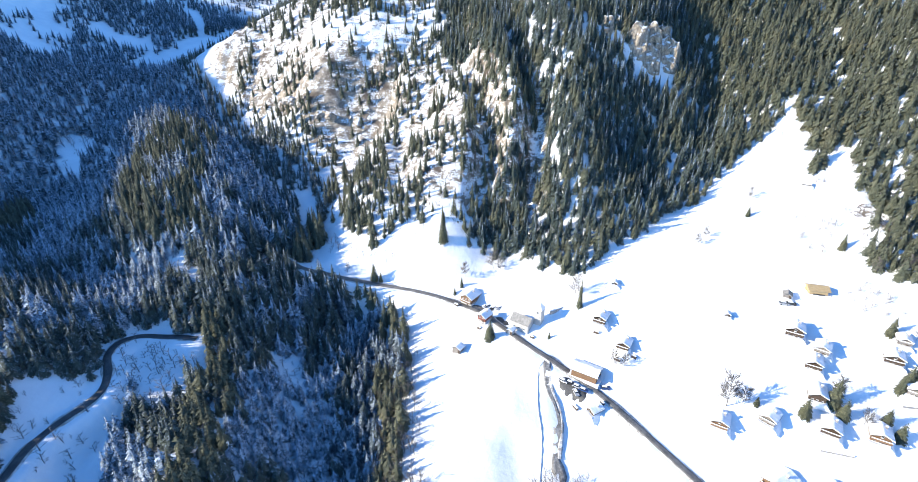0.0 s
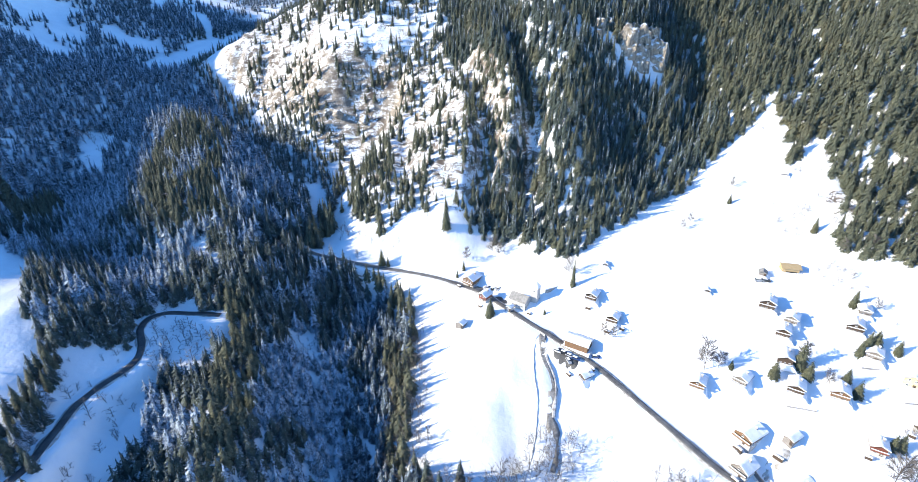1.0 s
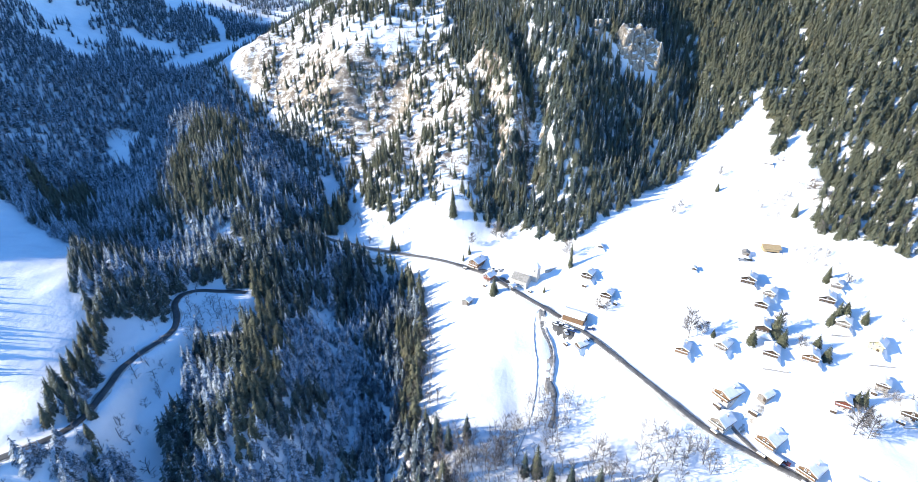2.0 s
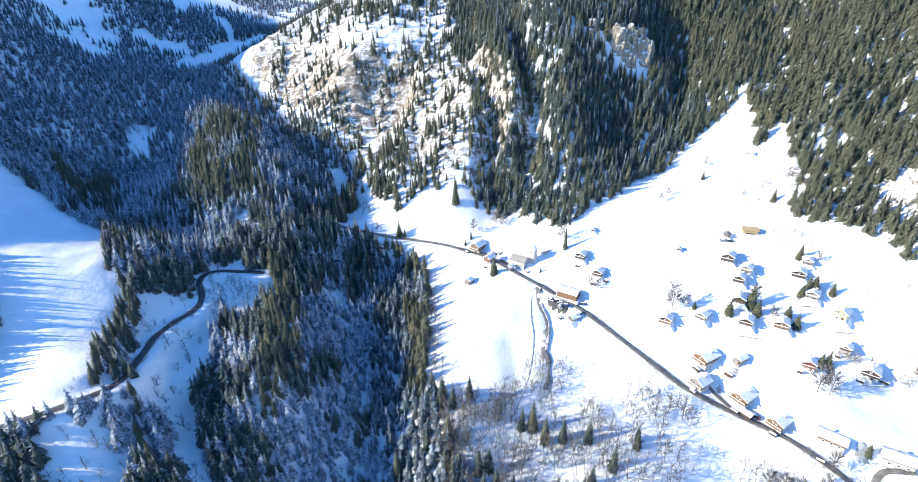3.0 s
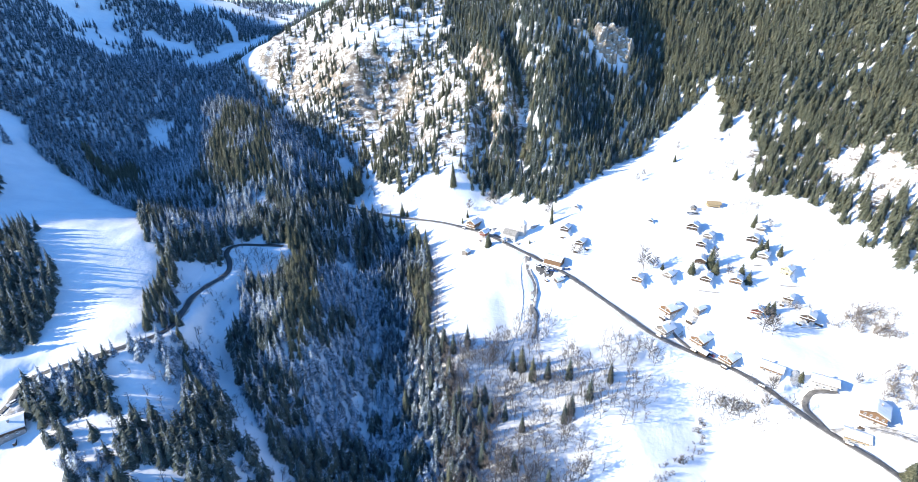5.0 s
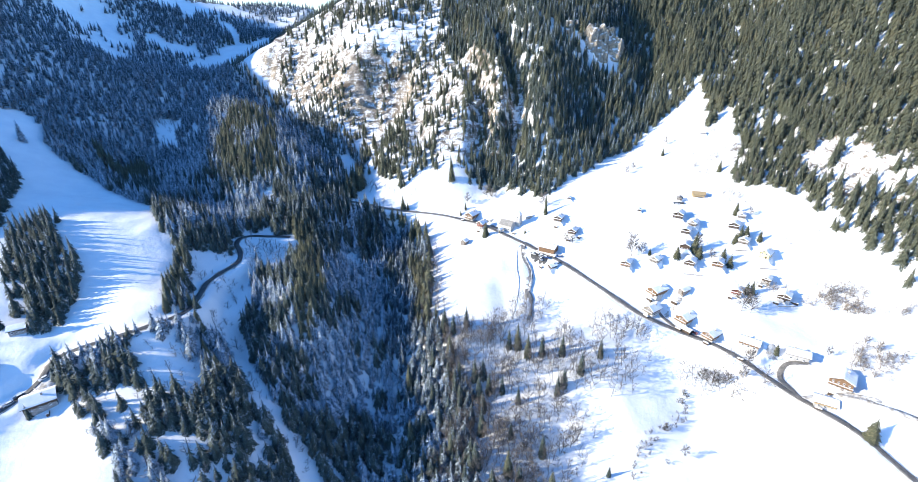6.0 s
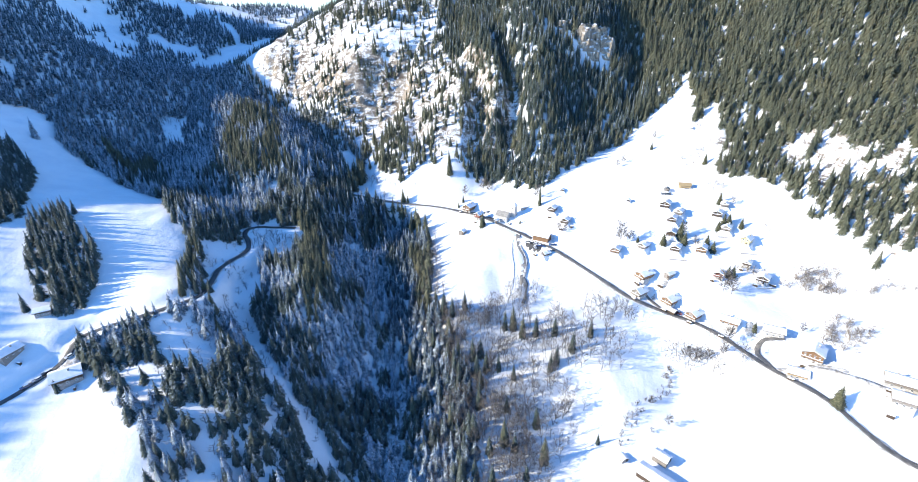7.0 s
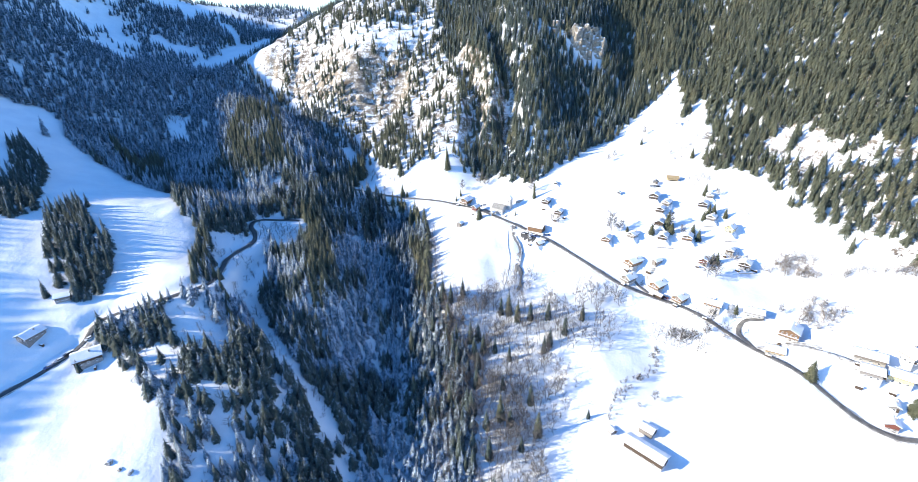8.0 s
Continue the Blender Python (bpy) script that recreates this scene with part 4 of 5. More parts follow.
def chalet(x, y, turn, wide, long, eave, wall, label, name="chalet", base=PLASTER, pitch=24, rows=2, columns=3, balcony=True, chimney=True, snow=True, cover=SLATE, plinth=1.4, porch=0.75):
    """A house with a gable to the front (-y when turn is 0)."""
    small = 0.64 if y > 118 and x > 40 else 0.76 if y < 60 or x < 40 else 0.7  # the upper houses are smaller
    wide, long, eave = wide * small, long * small, eave * (small + 0.1)
    thing = new(name)
    thing.matrix_basis = pose(x, y, float(height(x, y)) + 0.1, 0, 0, turn)
    tagged(thing, label, "house", "houses of the village")
    base = wall if small < 0.65 and base is PLASTER else base
    w, l, k = wide / 2, long / 2, math.tan(radians(pitch))
    part("wall", prism([(-w, plinth), (w, plinth), (w, eave), (0, eave + w * k), (-w, eave)], -l, l), wall, thing)
    part("plinth", box(-w - 0.06, w + 0.06, -l - 0.06, l + 0.06, -3.5, plinth + 0.02), base, thing, "white plastered ground floor" if base is PLASTER else "")
    e, o = w + porch, l + porch
    top = eave + w * k
    for s, title in ((-1, "roof_slope"), (1, "roof_slope")):
        low = top - e * k
        roof = prism([(0, top + 0.03), (s * e, low + 0.03), (s * e, low + 0.25), (0, top + 0.27)], -o, o)
        slope = part(title, roof, cover if not snow else ROOF_WOOD, thing, "" if snow else "bare grey roof cleared of snow")
    if snow:
        d = 0.42
        profile = [(-e + 0.05, top - e * k + 0.24), (-e + 0.02, top - e * k + 0.24 + d * 0.7), (-e + 0.35, top - e * k + 0.4 + d), (-0.5, top + 0.08 + d), (0, top + 0.18 + d), (0.5, top + 0.08 + d),
                   (e - 0.35, top - e * k + 0.4 + d), (e - 0.02, top - e * k + 0.24 + d * 0.7), (e - 0.05, top - e * k + 0.24), (0, top + 0.26)]
        part("snow_cover", prism(profile, -o + 0.03, o - 0.03, 9, 0.06, int(abs(x * 7 + y))), SNOW, thing, "thick snow lying on the roof")
    if small < 0.65:
        bank = prism([(-w - 2.4, -1.6), (w + 2.4, -1.6), (w + 1.1, 0.2), (w + 0.25, 0.85), (-w - 0.25, 0.85), (-w - 1.1, 0.2)], -l - 1.5, l + 1.5, 7, 0.16, int(x + 3 * y))
        part("snow_bank", bank, SNOW, thing, "snow drifted against the walls")
    gap = wide / (columns + 0.4)
    for r in range(rows):
        z = 1.2 + 2.5 * r
        for c in range(columns):
            u = (c - (columns - 1) / 2) * gap
            if z + 0.9 < eave + (w - abs(u)) * k:
                for v, a in ((-l, 0), (l, 180)):
                    window(thing, u, v - 0.10 if a == 0 else v + 0.10, z, a, 0.8, 1.0)
        if r * 2.5 + 2.2 < eave:
            for c in range(3):
                v = (c - 1) * long / 3.4
                window(thing, -w - 0.10, v, z, -90, 0.95, 1.1)
                window(thing, w + 0.10, v, z, 90, 0.95, 1.1)
    door = part("door", box(-0.5 + gap * 0.5, 0.5 + gap * 0.5, -l - 0.16, -l - 0.05, 0.0, 2.05), WOOD_DARK, thing)
    part("handle", box(0.36 + gap * 0.5, 0.42 + gap * 0.5, -l - 0.22, -l - 0.16, 0.95, 1.1), RUBBER, door, "dark metal handle")
    if balcony:
        deck = part("balcony", box(-w - 0.2, w + 0.2, -l - 1.2, -l - 0.06, plinth + 0.55, plinth + 0.7), ROOF_WOOD, thing)
        rail = box(-w - 0.2, w + 0.2, -l - 1.24, -l - 1.18, plinth + 0.7, plinth + 1.5)
        part("railing", rail, wall, deck)
        part("snow_cap", box(-w - 0.25, w + 0.25, -l - 1.36, -l - 1.1, plinth + 1.45, plinth + 1.85, 0.1), SNOW, deck)
    if chimney:
        c = part("chimney", box(w * 0.25, w * 0.25 + 0.7, l * 0.2, l * 0.2 + 0.7, top - w, top + 1.1), STONE, thing)
        part("snow_cap", box(w * 0.25 - 0.1, w * 0.25 + 0.8, l * 0.2 - 0.1, l * 0.2 + 0.8, top + 1.1, top + 1.4, 0.08), SNOW, c)
    return thing


def shed(x, y, turn, wide, long, eave, wall, label, pitch=24, snow=True, name="shed"):
    """A small hut or barn with a plank door and no windows."""
    return chalet(x, y, turn, wide, long, eave, wall, label, name, wall, pitch, 0, 1, False, False, snow, SLATE, 0.3, 0.5)


# ---------------------------------------------------------------- village along the road
S = -32
chalet(6, 232, -38, 9.5, 11, 5.2, WOOD_ORANGE, "timber chalet with white ground floor beside the road", pitch=26)
chalet(13, 212, -40, 6.5, 7.5, 4.6, WOOD_RED, "small reddish timber house at the roadside", pitch=30, balcony=False, columns=2)
shed(26, 199.5, -40, 3.4, 4.2, 2.8, PLASTER, "small white roadside hut with a snowy roof", 20)
chalet(69, 195, S, 8.5, 9, 4.8, WOOD_DARK, "dark timber chalet above the church")
chalet(76, 179, S, 8, 8.5, 4.6, WOOD_DARK, "dark timber chalet with firewood beside it")
shed(-1, 193.5, -35, 6, 5, 2.7, WOOD_GREY, "small grey hay hut alone in the snow")
chalet(57, 152, -60, 6, 7.5, 3.2, WOOD_DARK, "low dark timber house below the barn", rows=1, columns=2, balcony=False)
shed(123, 184, -20, 3.6, 3.6, 2.2, WOOD_GREY, "tiny grey hut on the open slope")
shed(196, 258, 60, 4, 6, 2.0, WOOD_GREY, "low grey hay hut below the forest notch")
shed(80, 214, -20, 4, 4, 2.0, WOOD_GREY, "tiny hut buried in deep snow")
chalet(168, 193, 75, 8, 12, 4.4, WOOD_YELLOW, "pale yellow new timber barn on the slope", "barn", WOOD_YELLOW, 22, 0, 3, False, False, False, WOOD_YELLOW, 0.4)
shed(155, 193, S, 5, 5.5, 3.0, WOOD_GREY, "weathered grey timber shed beside the yellow barn", 30, False)
chalet(145, 170, S, 9.5, 10, 5.0, WOOD_DARK, "dark timber chalet with snowy balconies")
chalet(151, 160, -40, 7.5, 9, 4.0, WOOD_GREY, "low grey chalet under thick snow", rows=1)
chalet(144, 154, S, 8, 9, 4.4, WOOD_DARK, "dark timber chalet among spruces")
chalet(181, 158, S, 6.5, 7, 3.6, WOOD_GREY, "small grey chalet below a spruce", rows=1, columns=2)
chalet(174, 152.5, S, 9, 9, 4.6, WOOD_DARK, "dark timber chalet with a long balcony")
chalet(101, 137, S, 8.5, 9, 4.6, WOOD_ORANGE, "orange timber chalet below a bare tree")
chalet(119, 136, -48, 8, 9, 4.0, WOOD_GREY, "low grey timber chalet on the slope", rows=1)
chalet(139, 142, -28, 8.5, 11, 4.4, WOOD_DARK, "dark timber chalet between tall spruces", balcony=False)
chalet(138, 130, -35, 8.5, 9.5, 4.4, WOOD_DARK, "dark timber chalet with a stone terrace")
chalet(153, 126, S, 9, 9.5, 4.6, WOOD_ORANGE, "brown timber chalet beside two spruces")
chalet(175, 140, -40, 8, 9, 4.2, WOOD_GREY, "low grey chalet among spruces", rows=1)
chalet(182, 127, -50, 8, 9, 5.4, PLASTER_YELLOW, "pale yellow plastered house with a steep snowy roof", base=PLASTER_YELLOW, pitch=34, balcony=False, columns=2)
chalet(114, 116, -62, 10, 13, 5.0, WOOD_ORANGE, "broad brown chalet with a white ground floor", pitch=20)
shed(128, 112, -62, 5, 8, 2.6, WOOD_GREY, "low snow-covered garage between the chalets")
chalet(108, 106, -58, 9, 10, 4.6, WOOD_GREY, "grey chalet with a steep blue-shaded roof by the road", pitch=32)
chalet(124, 97, -58, 10, 12, 5.0, WOOD_ORANGE, "large brown chalet with snowy balconies by the road", columns=4)
shed(122, 90.5, 33, 4.5, 9, 2.4, WOOD_DARK, "open timber carport beside the road")
chalet(133, 84, -58, 9, 10, 4.8, WOOD_ORANGE, "brown chalet standing close to the road", columns=4)
chalet(147, 72, 50, 8, 13, 3.6, WOOD_ORANGE, "long low house with a row of windows", rows=1, balcony=False)
chalet(155, 105, S, 7, 7, 4.4, WOOD_RED, "small red-brown chalet beside two spruces", columns=2)
chalet(180, 100, -40, 9, 9.5, 4.2, WOOD_DARK, "dark timber chalet with a snowed-in terrace")
chalet(176, 112, -40, 6, 7, 3.2, WOOD_DARK, "small dark timber house on the upper slope", rows=1, columns=2)
chalet(166, 62, 60, 8, 14, 4.2, PLASTER, "long pale house with snow on its low roof", rows=1, balcony=False, columns=2)
chalet(175, 43, -42, 12, 12, 5.4, WOOD_ORANGE, "large orange-brown guest house with timber balconies", columns=4, rows=3, pitch=22)
chalet(163, 35, 58, 7.5, 11, 3.4, WOOD_YELLOW, "low pale timber house at the road junction", rows=1, columns=2, balcony=False)
chalet(197, 17, 55, 9, 16, 3.8, WOOD_GREY, "long low house under thick snow", rows=1, balcony=False)
chalet(190, 7, 55, 8.5, 11, 4.2, WOOD_GREY, "grey house with a broad snowy roof", rows=1)
chalet(201, 3, 50, 9, 12, 4.6, PLASTER_YELLOW, "pale yellow house with a broad snowy roof", base=PLASTER, rows=2, balcony=False)
chalet(213, 12, 10, 10, 10, 5.0, PLASTER, "white house with a steep shaded roof", pitch=34)
chalet(193, -6, S, 5, 6, 3.0, WOOD_GREY, "small grey hut above the road", rows=1, columns=1, balcony=False)
chalet(190, -11, S, 6.5, 7, 4.0, WOOD_RED, "small red timber house above the road", rows=1, columns=2, balcony=False)
# the western farm
chalet(-235, 49, -20, 10, 13, 2.6, WOOD_GREY, "low grey timber farmhouse in deep snow shade", "farmhouse", WOOD_GREY, 22, 1, 3, False)
chalet(-232, 73, -62, 7, 9, 3.0, WOOD_DARK, "dark timber hut at the edge of the spruces", "farmhouse", STONE, 22, 1, 2, False, False)
chalet(-202, 40, -55, 13, 16, 3.8, WOOD_DARK, "dark farmhouse below the lane with a broad snowy roof", "farmhouse", STONE, 24, 1, 3, False)
# large barn on the road and the long barn on the lower meadow
chalet(57.5, 171, 57, 11, 18, 6.2, WOOD_ORANGE, "large brown timber barn on the roadside", "barn", WOOD_ORANGE, 22, 0, 1, False, False, True, SLATE, 0.5, 0.7)
chalet(84, -1, 42, 9, 26, 5.4, WOOD_DARK, "long barn with a dark brown timber side and snowy roof", "barn", PLASTER, 22, 1, 3, False, False)
shed(90, 12, 42, 7, 9, 3.0, WOOD_GREY, "low snow-covered annex beside the long barn")
shed(72, 14, 20, 4, 4.5, 1.6, STONE, "half-buried stone cellar entrance in the snow", 28)


def church(x, y, turn):
    """White chapel: nave with a bare grey roof, tower with a pointed roof."""
    thing = chalet(x, y, turn, 8.5, 13, 5.0, PLASTER, "white village chapel with a bare grey nave roof", "chapel", PLASTER, 40, 1, 1, False, False, False, SLATE, 0.6, 0.5)
    tower = part("tower", box(-6.6, -2.8, 5.0, 8.8, -3, 11.5), PLASTER, thing, "white square bell tower")
    bm = bmesh.new()
    ring = [bm.verts.new(p) for p in ((-6.9, 4.7, 11.5), (-2.5, 4.7, 11.5), (-2.5, 9.1, 11.5), (-6.9, 9.1, 11.5))]
    tip = bm.verts.new((-4.7, 6.9, 15.5))
    bm.faces.new(ring[::-1])
    for a, b in zip(ring, ring[1:] + ring[:1]):
        bm.faces.new((a, b, tip))
    part("tower_roof", bm, SNOW, tower, "pointed snowy tower roof")
    for u, v, a in ((-4.7, 4.95, 0), (-6.65, 6.9, -90), (-2.75, 6.9, 90)):
        window(tower, u, v, 9.6, a, 0.8, 1.4)


church(32, 204, -127)


# ---------------------------------------------------------------- vehicles, walls, wood
def wheel_mesh():
    bm = bmesh.new()
    bmesh.ops.create_cone(bm, cap_ends=True, segments=12, radius1=0.32, radius2=0.32, depth=0.22, matrix=pose(0, 0, 0, 0, 90, 0))
    return bm


WHEEL = shared("wheel", wheel_mesh(), RUBBER)


def car(x, y, turn, paint, colour):
    thing = new("car")
    thing.matrix_basis = pose(x, y, float(height(x, y)) + 0.25, 0, 0, turn)
    tagged(thing, colour + " car parked in the snow beside the road", "car", "parked cars")
    part("body", prism([(-0.86, 0.28), (0.86, 0.28), (0.9, 0.6), (0.82, 0.92), (-0.82, 0.92), (-0.9, 0.6)], -2.1, 2.1, 3), paint, thing)
    cabin = part("cabin", prism([(-0.8, 0.92), (0.8, 0.92), (0.66, 1.42), (-0.66, 1.42)], -0.9, 1.7), GLASS, thing, "dark glazed cabin")
    part("roof_panel", prism([(-0.66, 1.42), (0.66, 1.42), (0.6, 1.5), (-0.6, 1.5)], -0.7, 1.5), SNOW, cabin, "snow on the car roof")
    for u in (-0.8, 0.8):
        for v in (-1.35, 1.35):
            w = part("wheel", WHEEL, RUBBER, thing)
            w.location = (u, v, 0.32)


for i, (x, y, turn, k, colour) in enumerate(((52, 164, 55, 0, "silver"), (49.5, 166, 58, 2, "black"), (46.5, 167.5, 52, 4, "white"), (54.5, 162, 60, 1, "blue"), (51, 161.5, 10, 0, "silver"),
                                             (64.5, 163.5, 80, 1, "blue"), (15, 225, -60, 0, "silver"), (18, 222.5, -58, 2, "black"), (21, 221, -62, 4, "white"), (151, 188.5, 80, 0, "silver"),
                                             (154, 188, 75, 2, "black"), (126, 89, 40, 3, "red"), (214, -4, 30, 2, "black"), (207, 7, 50, 0, "silver"), (-207, 50.5, -28, 4, "white"), (-213.5, 42, -34, 2, "black"), (-216, 38.5, -34, 0, "silver"), (-219, 34.5, -34, 1, "blue"))):
    car(x, y, turn, PAINTS[k], colour)


def stone_wall(x0, y0, x1, y1, tall, label="dry stone terrace wall with a snowy crest"):
    d = math.hypot(x1 - x0, y1 - y0)
    thing = new("stone_wall")
    thing.matrix_basis = pose((x0 + x1) / 2, (y0 + y1) / 2, float(height((x0 + x1) / 2, (y0 + y1) / 2)), 0, 0, math.degrees(math.atan2(y1 - y0, x1 - x0)) - 90)
    tagged(thing, label, "wall", "terrace walls")
    n = max(4, int(d / 1.2))
    part("masonry", prism([(-0.3, -1.5), (0.3, -1.5), (0.25, tall), (-0.25, tall)], -d / 2, d / 2, n, 0.07, int(d * 9)), STONE, thing)
    part("snow_cap", prism([(-0.32, tall), (0.32, tall), (0.2, tall + 0.25), (-0.2, tall + 0.25)], -d / 2, d / 2, n, 0.04, int(d * 5)), SNOW, thing)


for a in ((132, 124, 142, 121), (168, 136, 178, 134), (176, 121, 186, 119), (174, 95, 183, 94), (46, 205, 58, 211), (186, 11, 198, 5)):
    stone_wall(*a, 0.6)



def woodpile(x, y, turn, long, label="stacked firewood under a cap of snow"):
    thing = new("woodpile")
    thing.matrix_basis = pose(x, y, float(height(x, y)), 0, 0, turn)
    tagged(thing, label, "woodpile", "woodpiles")
    part("firewood", prism([(-0.5, -0.6), (0.5, -0.6), (0.48, 1.1), (-0.48, 1.1)], -long / 2, long / 2, max(3, int(long / 0.5)), 0.06, int(x + y)), WOOD_DARK, thing)
    part("snow_cap", prism([(-0.56, 1.1), (0.56, 1.1), (0.35, 1.42), (-0.35, 1.42)], -long / 2 - 0.05, long / 2 + 0.05, max(3, int(long / 0.6)), 0.05, int(x * 3)), SNOW, thing)


for x, y, turn, long in ((140, 166, 55, 4), (137, 149, 60, 3.5), (96, 133, 58, 4), (114, 132, 45, 3.5), (133, 139, 55, 4.5), (131, 127, 50, 3.5), (147, 122, 60, 4), (168, 150, 55, 4), (170, 137, 50, 3.5), (175, 154, 60, 3),
                         (176, 123, 40, 3.5), (108, 112, 30, 5), (121, 107, 35, 5), (103, 102, 30, 4), (118, 92, 35, 4.5), (128, 79, 35, 4), (140, 66, 50, 4), (150, 102, 55, 3), (174, 97, 50, 4), (184, 96, 45, 5), (171, 109, 50, 3),
                         (168, 38, 45, 5), (158, 32, 50, 4), (190, 13, 55, 6), (184, 4, 50, 4), (196, -1, 50, 4), (205, 8, 40, 5), (66, 190, 55, 3.5), (72, 174, 50, 4), (79, 173, 40, 3), (50, 156, 30, 4), (61, 155, 20, 3), (-2, 228, 50, 3.5),
                         (10, 207, 45, 3), (36, 196, 50, 3), (80, 4, 42, 8), (-228, 45, 70, 4), (-196, 35, 30, 4)):
    if y < 118 or x < 90:
        woodpile(x, y, turn, long * 0.7)
slot = new("stable_opening", shared("stable_opening", box(-4.92, -4.80, -3.2, 2.6, -0.2, 1.2), RUBBER))
slot.parent = next(o for o in scene.objects if o.name.startswith("barn") and not o.parent)
slot.location, slot.scale = (2.02, 0, 0.3), (1, 0.85, 0.9)

# ---------------------------------------------------------------- single trees
TRUNK = shared("trunk", prism([(0.016 * math.cos(a * 1.0472), 0.016 * math.sin(a * 1.0472)) for a in range(6)], 0, 0.5), BARK)
TRUNK.transform(pose(0, 0, 0, 90, 0, 0))


def tree_kinds(mat, forms):
    made = []
    for v, f in forms:
        me = bpy.data.meshes.new("crown")
        fill(me, v, f)
        me.materials.append(mat)
        made.append(me)
    return made


CROWNS_SNOWY, CROWNS_GREEN, CROWNS_ROUND, CROWNS_DARK = tree_kinds(NEEDLES_SNOWY, SPRUCE_NEAR), tree_kinds(NEEDLES_GREEN, SPRUCE_NEAR), tree_kinds(NEEDLES_VILLAGE, SPRUCE_ROUND), tree_kinds(NEEDLES_DARK, SPRUCE_NEAR)


def spruce(x, y, tall, meshes, label, group, k, slim=1.0):
    thing = new("spruce")
    thing.matrix_basis = Matrix.LocRotScale((x, y, float(height(x, y)) - 0.3), Euler((0, 0, k * 2.4)), (tall * slim, tall * slim, tall))
    tagged(thing, label, "tree", group)
    part("trunk", TRUNK, BARK, thing)
    part("crown", meshes[k % len(meshes)], None, thing)


for k, (x, y) in enumerate(NEAR_WEST):
    spruce(x, y, 8 + 6 * random.random(), CROWNS_SNOWY if k % 3 else CROWNS_DARK, "spruce with snow on its branches in the lower western wood", "spruces of the lower wood", k)
for k, (x, y, tall) in enumerate(((-2, 107, 11), (-10, 103, 12), (-16, 103, 10), (22, 92, 11), (27, 92, 14), (32, 86, 13), (40, 86, 12), (51, 84, 12), (59, 72, 12), (72, 82, 8), (-7, 76, 13), (-13, 79, 12), (-22, 90, 11), (9, 70, 12), (24, 62, 9), (15, 26, 14), (20, 23, 11), (33, 36, 12), (34, 17, 14), (45, 64, 10), (62, 23, 6), (-36, 84, 14), (-22, 71, 12), (-12, 39, 13), (-1, 56, 10), (-33, 50, 14), (-27, 57, 12), (-18, 56, 12), (16, 68, 10), (49, 67, 11))):
    spruce(x, y, tall * 1.4, CROWNS_GREEN if tall > 12 else CROWNS_DARK, "dark green spruce among bare trees in the ravine", "spruces of the ravine", k, 0.8)
BELT = curve([(-181, 147), (-174, 129), (-168, 113), (-163, 98), (-160, 92)], 3.6)
for k, (x, y) in enumerate(np.concatenate([BELT, BELT - (5, 2), curve([(-155, 98), (-149, 88), (-143, 79), (-137, 70), (-129, 60)], 4.0)])):
    spruce(x + random.uniform(-1.5, 1.5), y + random.uniform(-1.5, 1.5), 9 + 6 * random.random(), CROWNS_GREEN if k % 3 else CROWNS_DARK, "spruce in the belt between the western meadow and the lane", "spruces along the lane", k, 1.05)
for k, (x, y) in enumerate(RAVINE[:210]):
    spruce(x, y, (11 if y > 85 else 12) + 8 * random.random(), CROWNS_GREEN if y > 85 and k % 2 else CROWNS_DARK, "dark green spruce at the ravine edge", "spruces of the ravine", k, 0.72 + 0.3 * random.random())
for k, (x, y, tall, slim) in enumerate(((15, 198, 13, 1.3), (61, 206, 19, 0.5), (144, 139, 20, 1.1), (132, 136, 13, 1.3), (145, 134, 14, 1.2), (158, 130, 13, 1.2), (160, 125, 13, 1.2), (117, 142, 7, 1.2), (180, 163, 14, 1.1),
                                        (178, 144, 13, 1.2), (44, 193, 4.5, 1.0), (168, 14, 13, 1.4), (201, -9, 13, 1.4), (162, 249, 10, 1.0), (192, 215, 14, 1.0), (161, 105, 12, 1.1), (164, 105, 13, 1.1),
                                        (170, 141, 12, 1.2), (174, 143, 16, 1.1), (177, 142, 15, 1.1), (184, 139, 11, 1.2), (158, 66, 7, 1.3), (-10, 263, 21, 0.9), (-52, 253, 14, 1.1), (-48, 252, 8, 1.0), (1, 240, 7, 0.9),
                                        (71, 79, 9, 1.1), (214, 308, 9, 1.0), (-3, 238, 6, 0.9), (22, 262, 11, 0.8))):
    tall, slim = (tall * 0.72, slim * 1.15) if y > 100 and x > 100 else (tall, slim)
    spruce(x, y, tall, CROWNS_ROUND, "columnar dark tree standing alone in the meadow" if slim < 0.6 else "dark green spruce standing in the snow by the village", "single spruces", k, slim)
spruce(-375, 280, 20, CROWNS_SNOWY, "tall snowy spruce alone on the western meadow", "single spruces", 2)
spruce(-203, 33, 9, CROWNS_DARK, "dark spruce beside the farmhouse", "single spruces", 3)
spruce(-242, 74, 13, CROWNS_DARK, "dark spruce beside the western hut", "single spruces", 1)


def bare_kinds():
    out = []
    for stem, limbs in BARE_TREES:
        pair = []
        for name, (v, f), mat in (("trunk", stem, BARK), ("crown", limbs, TWIGS_PALE)):
            me = bpy.data.meshes.new(name)
            fill(me, v, f)
            me.materials.append(mat)
            pair.append(me)
        out.append(pair)
    return out


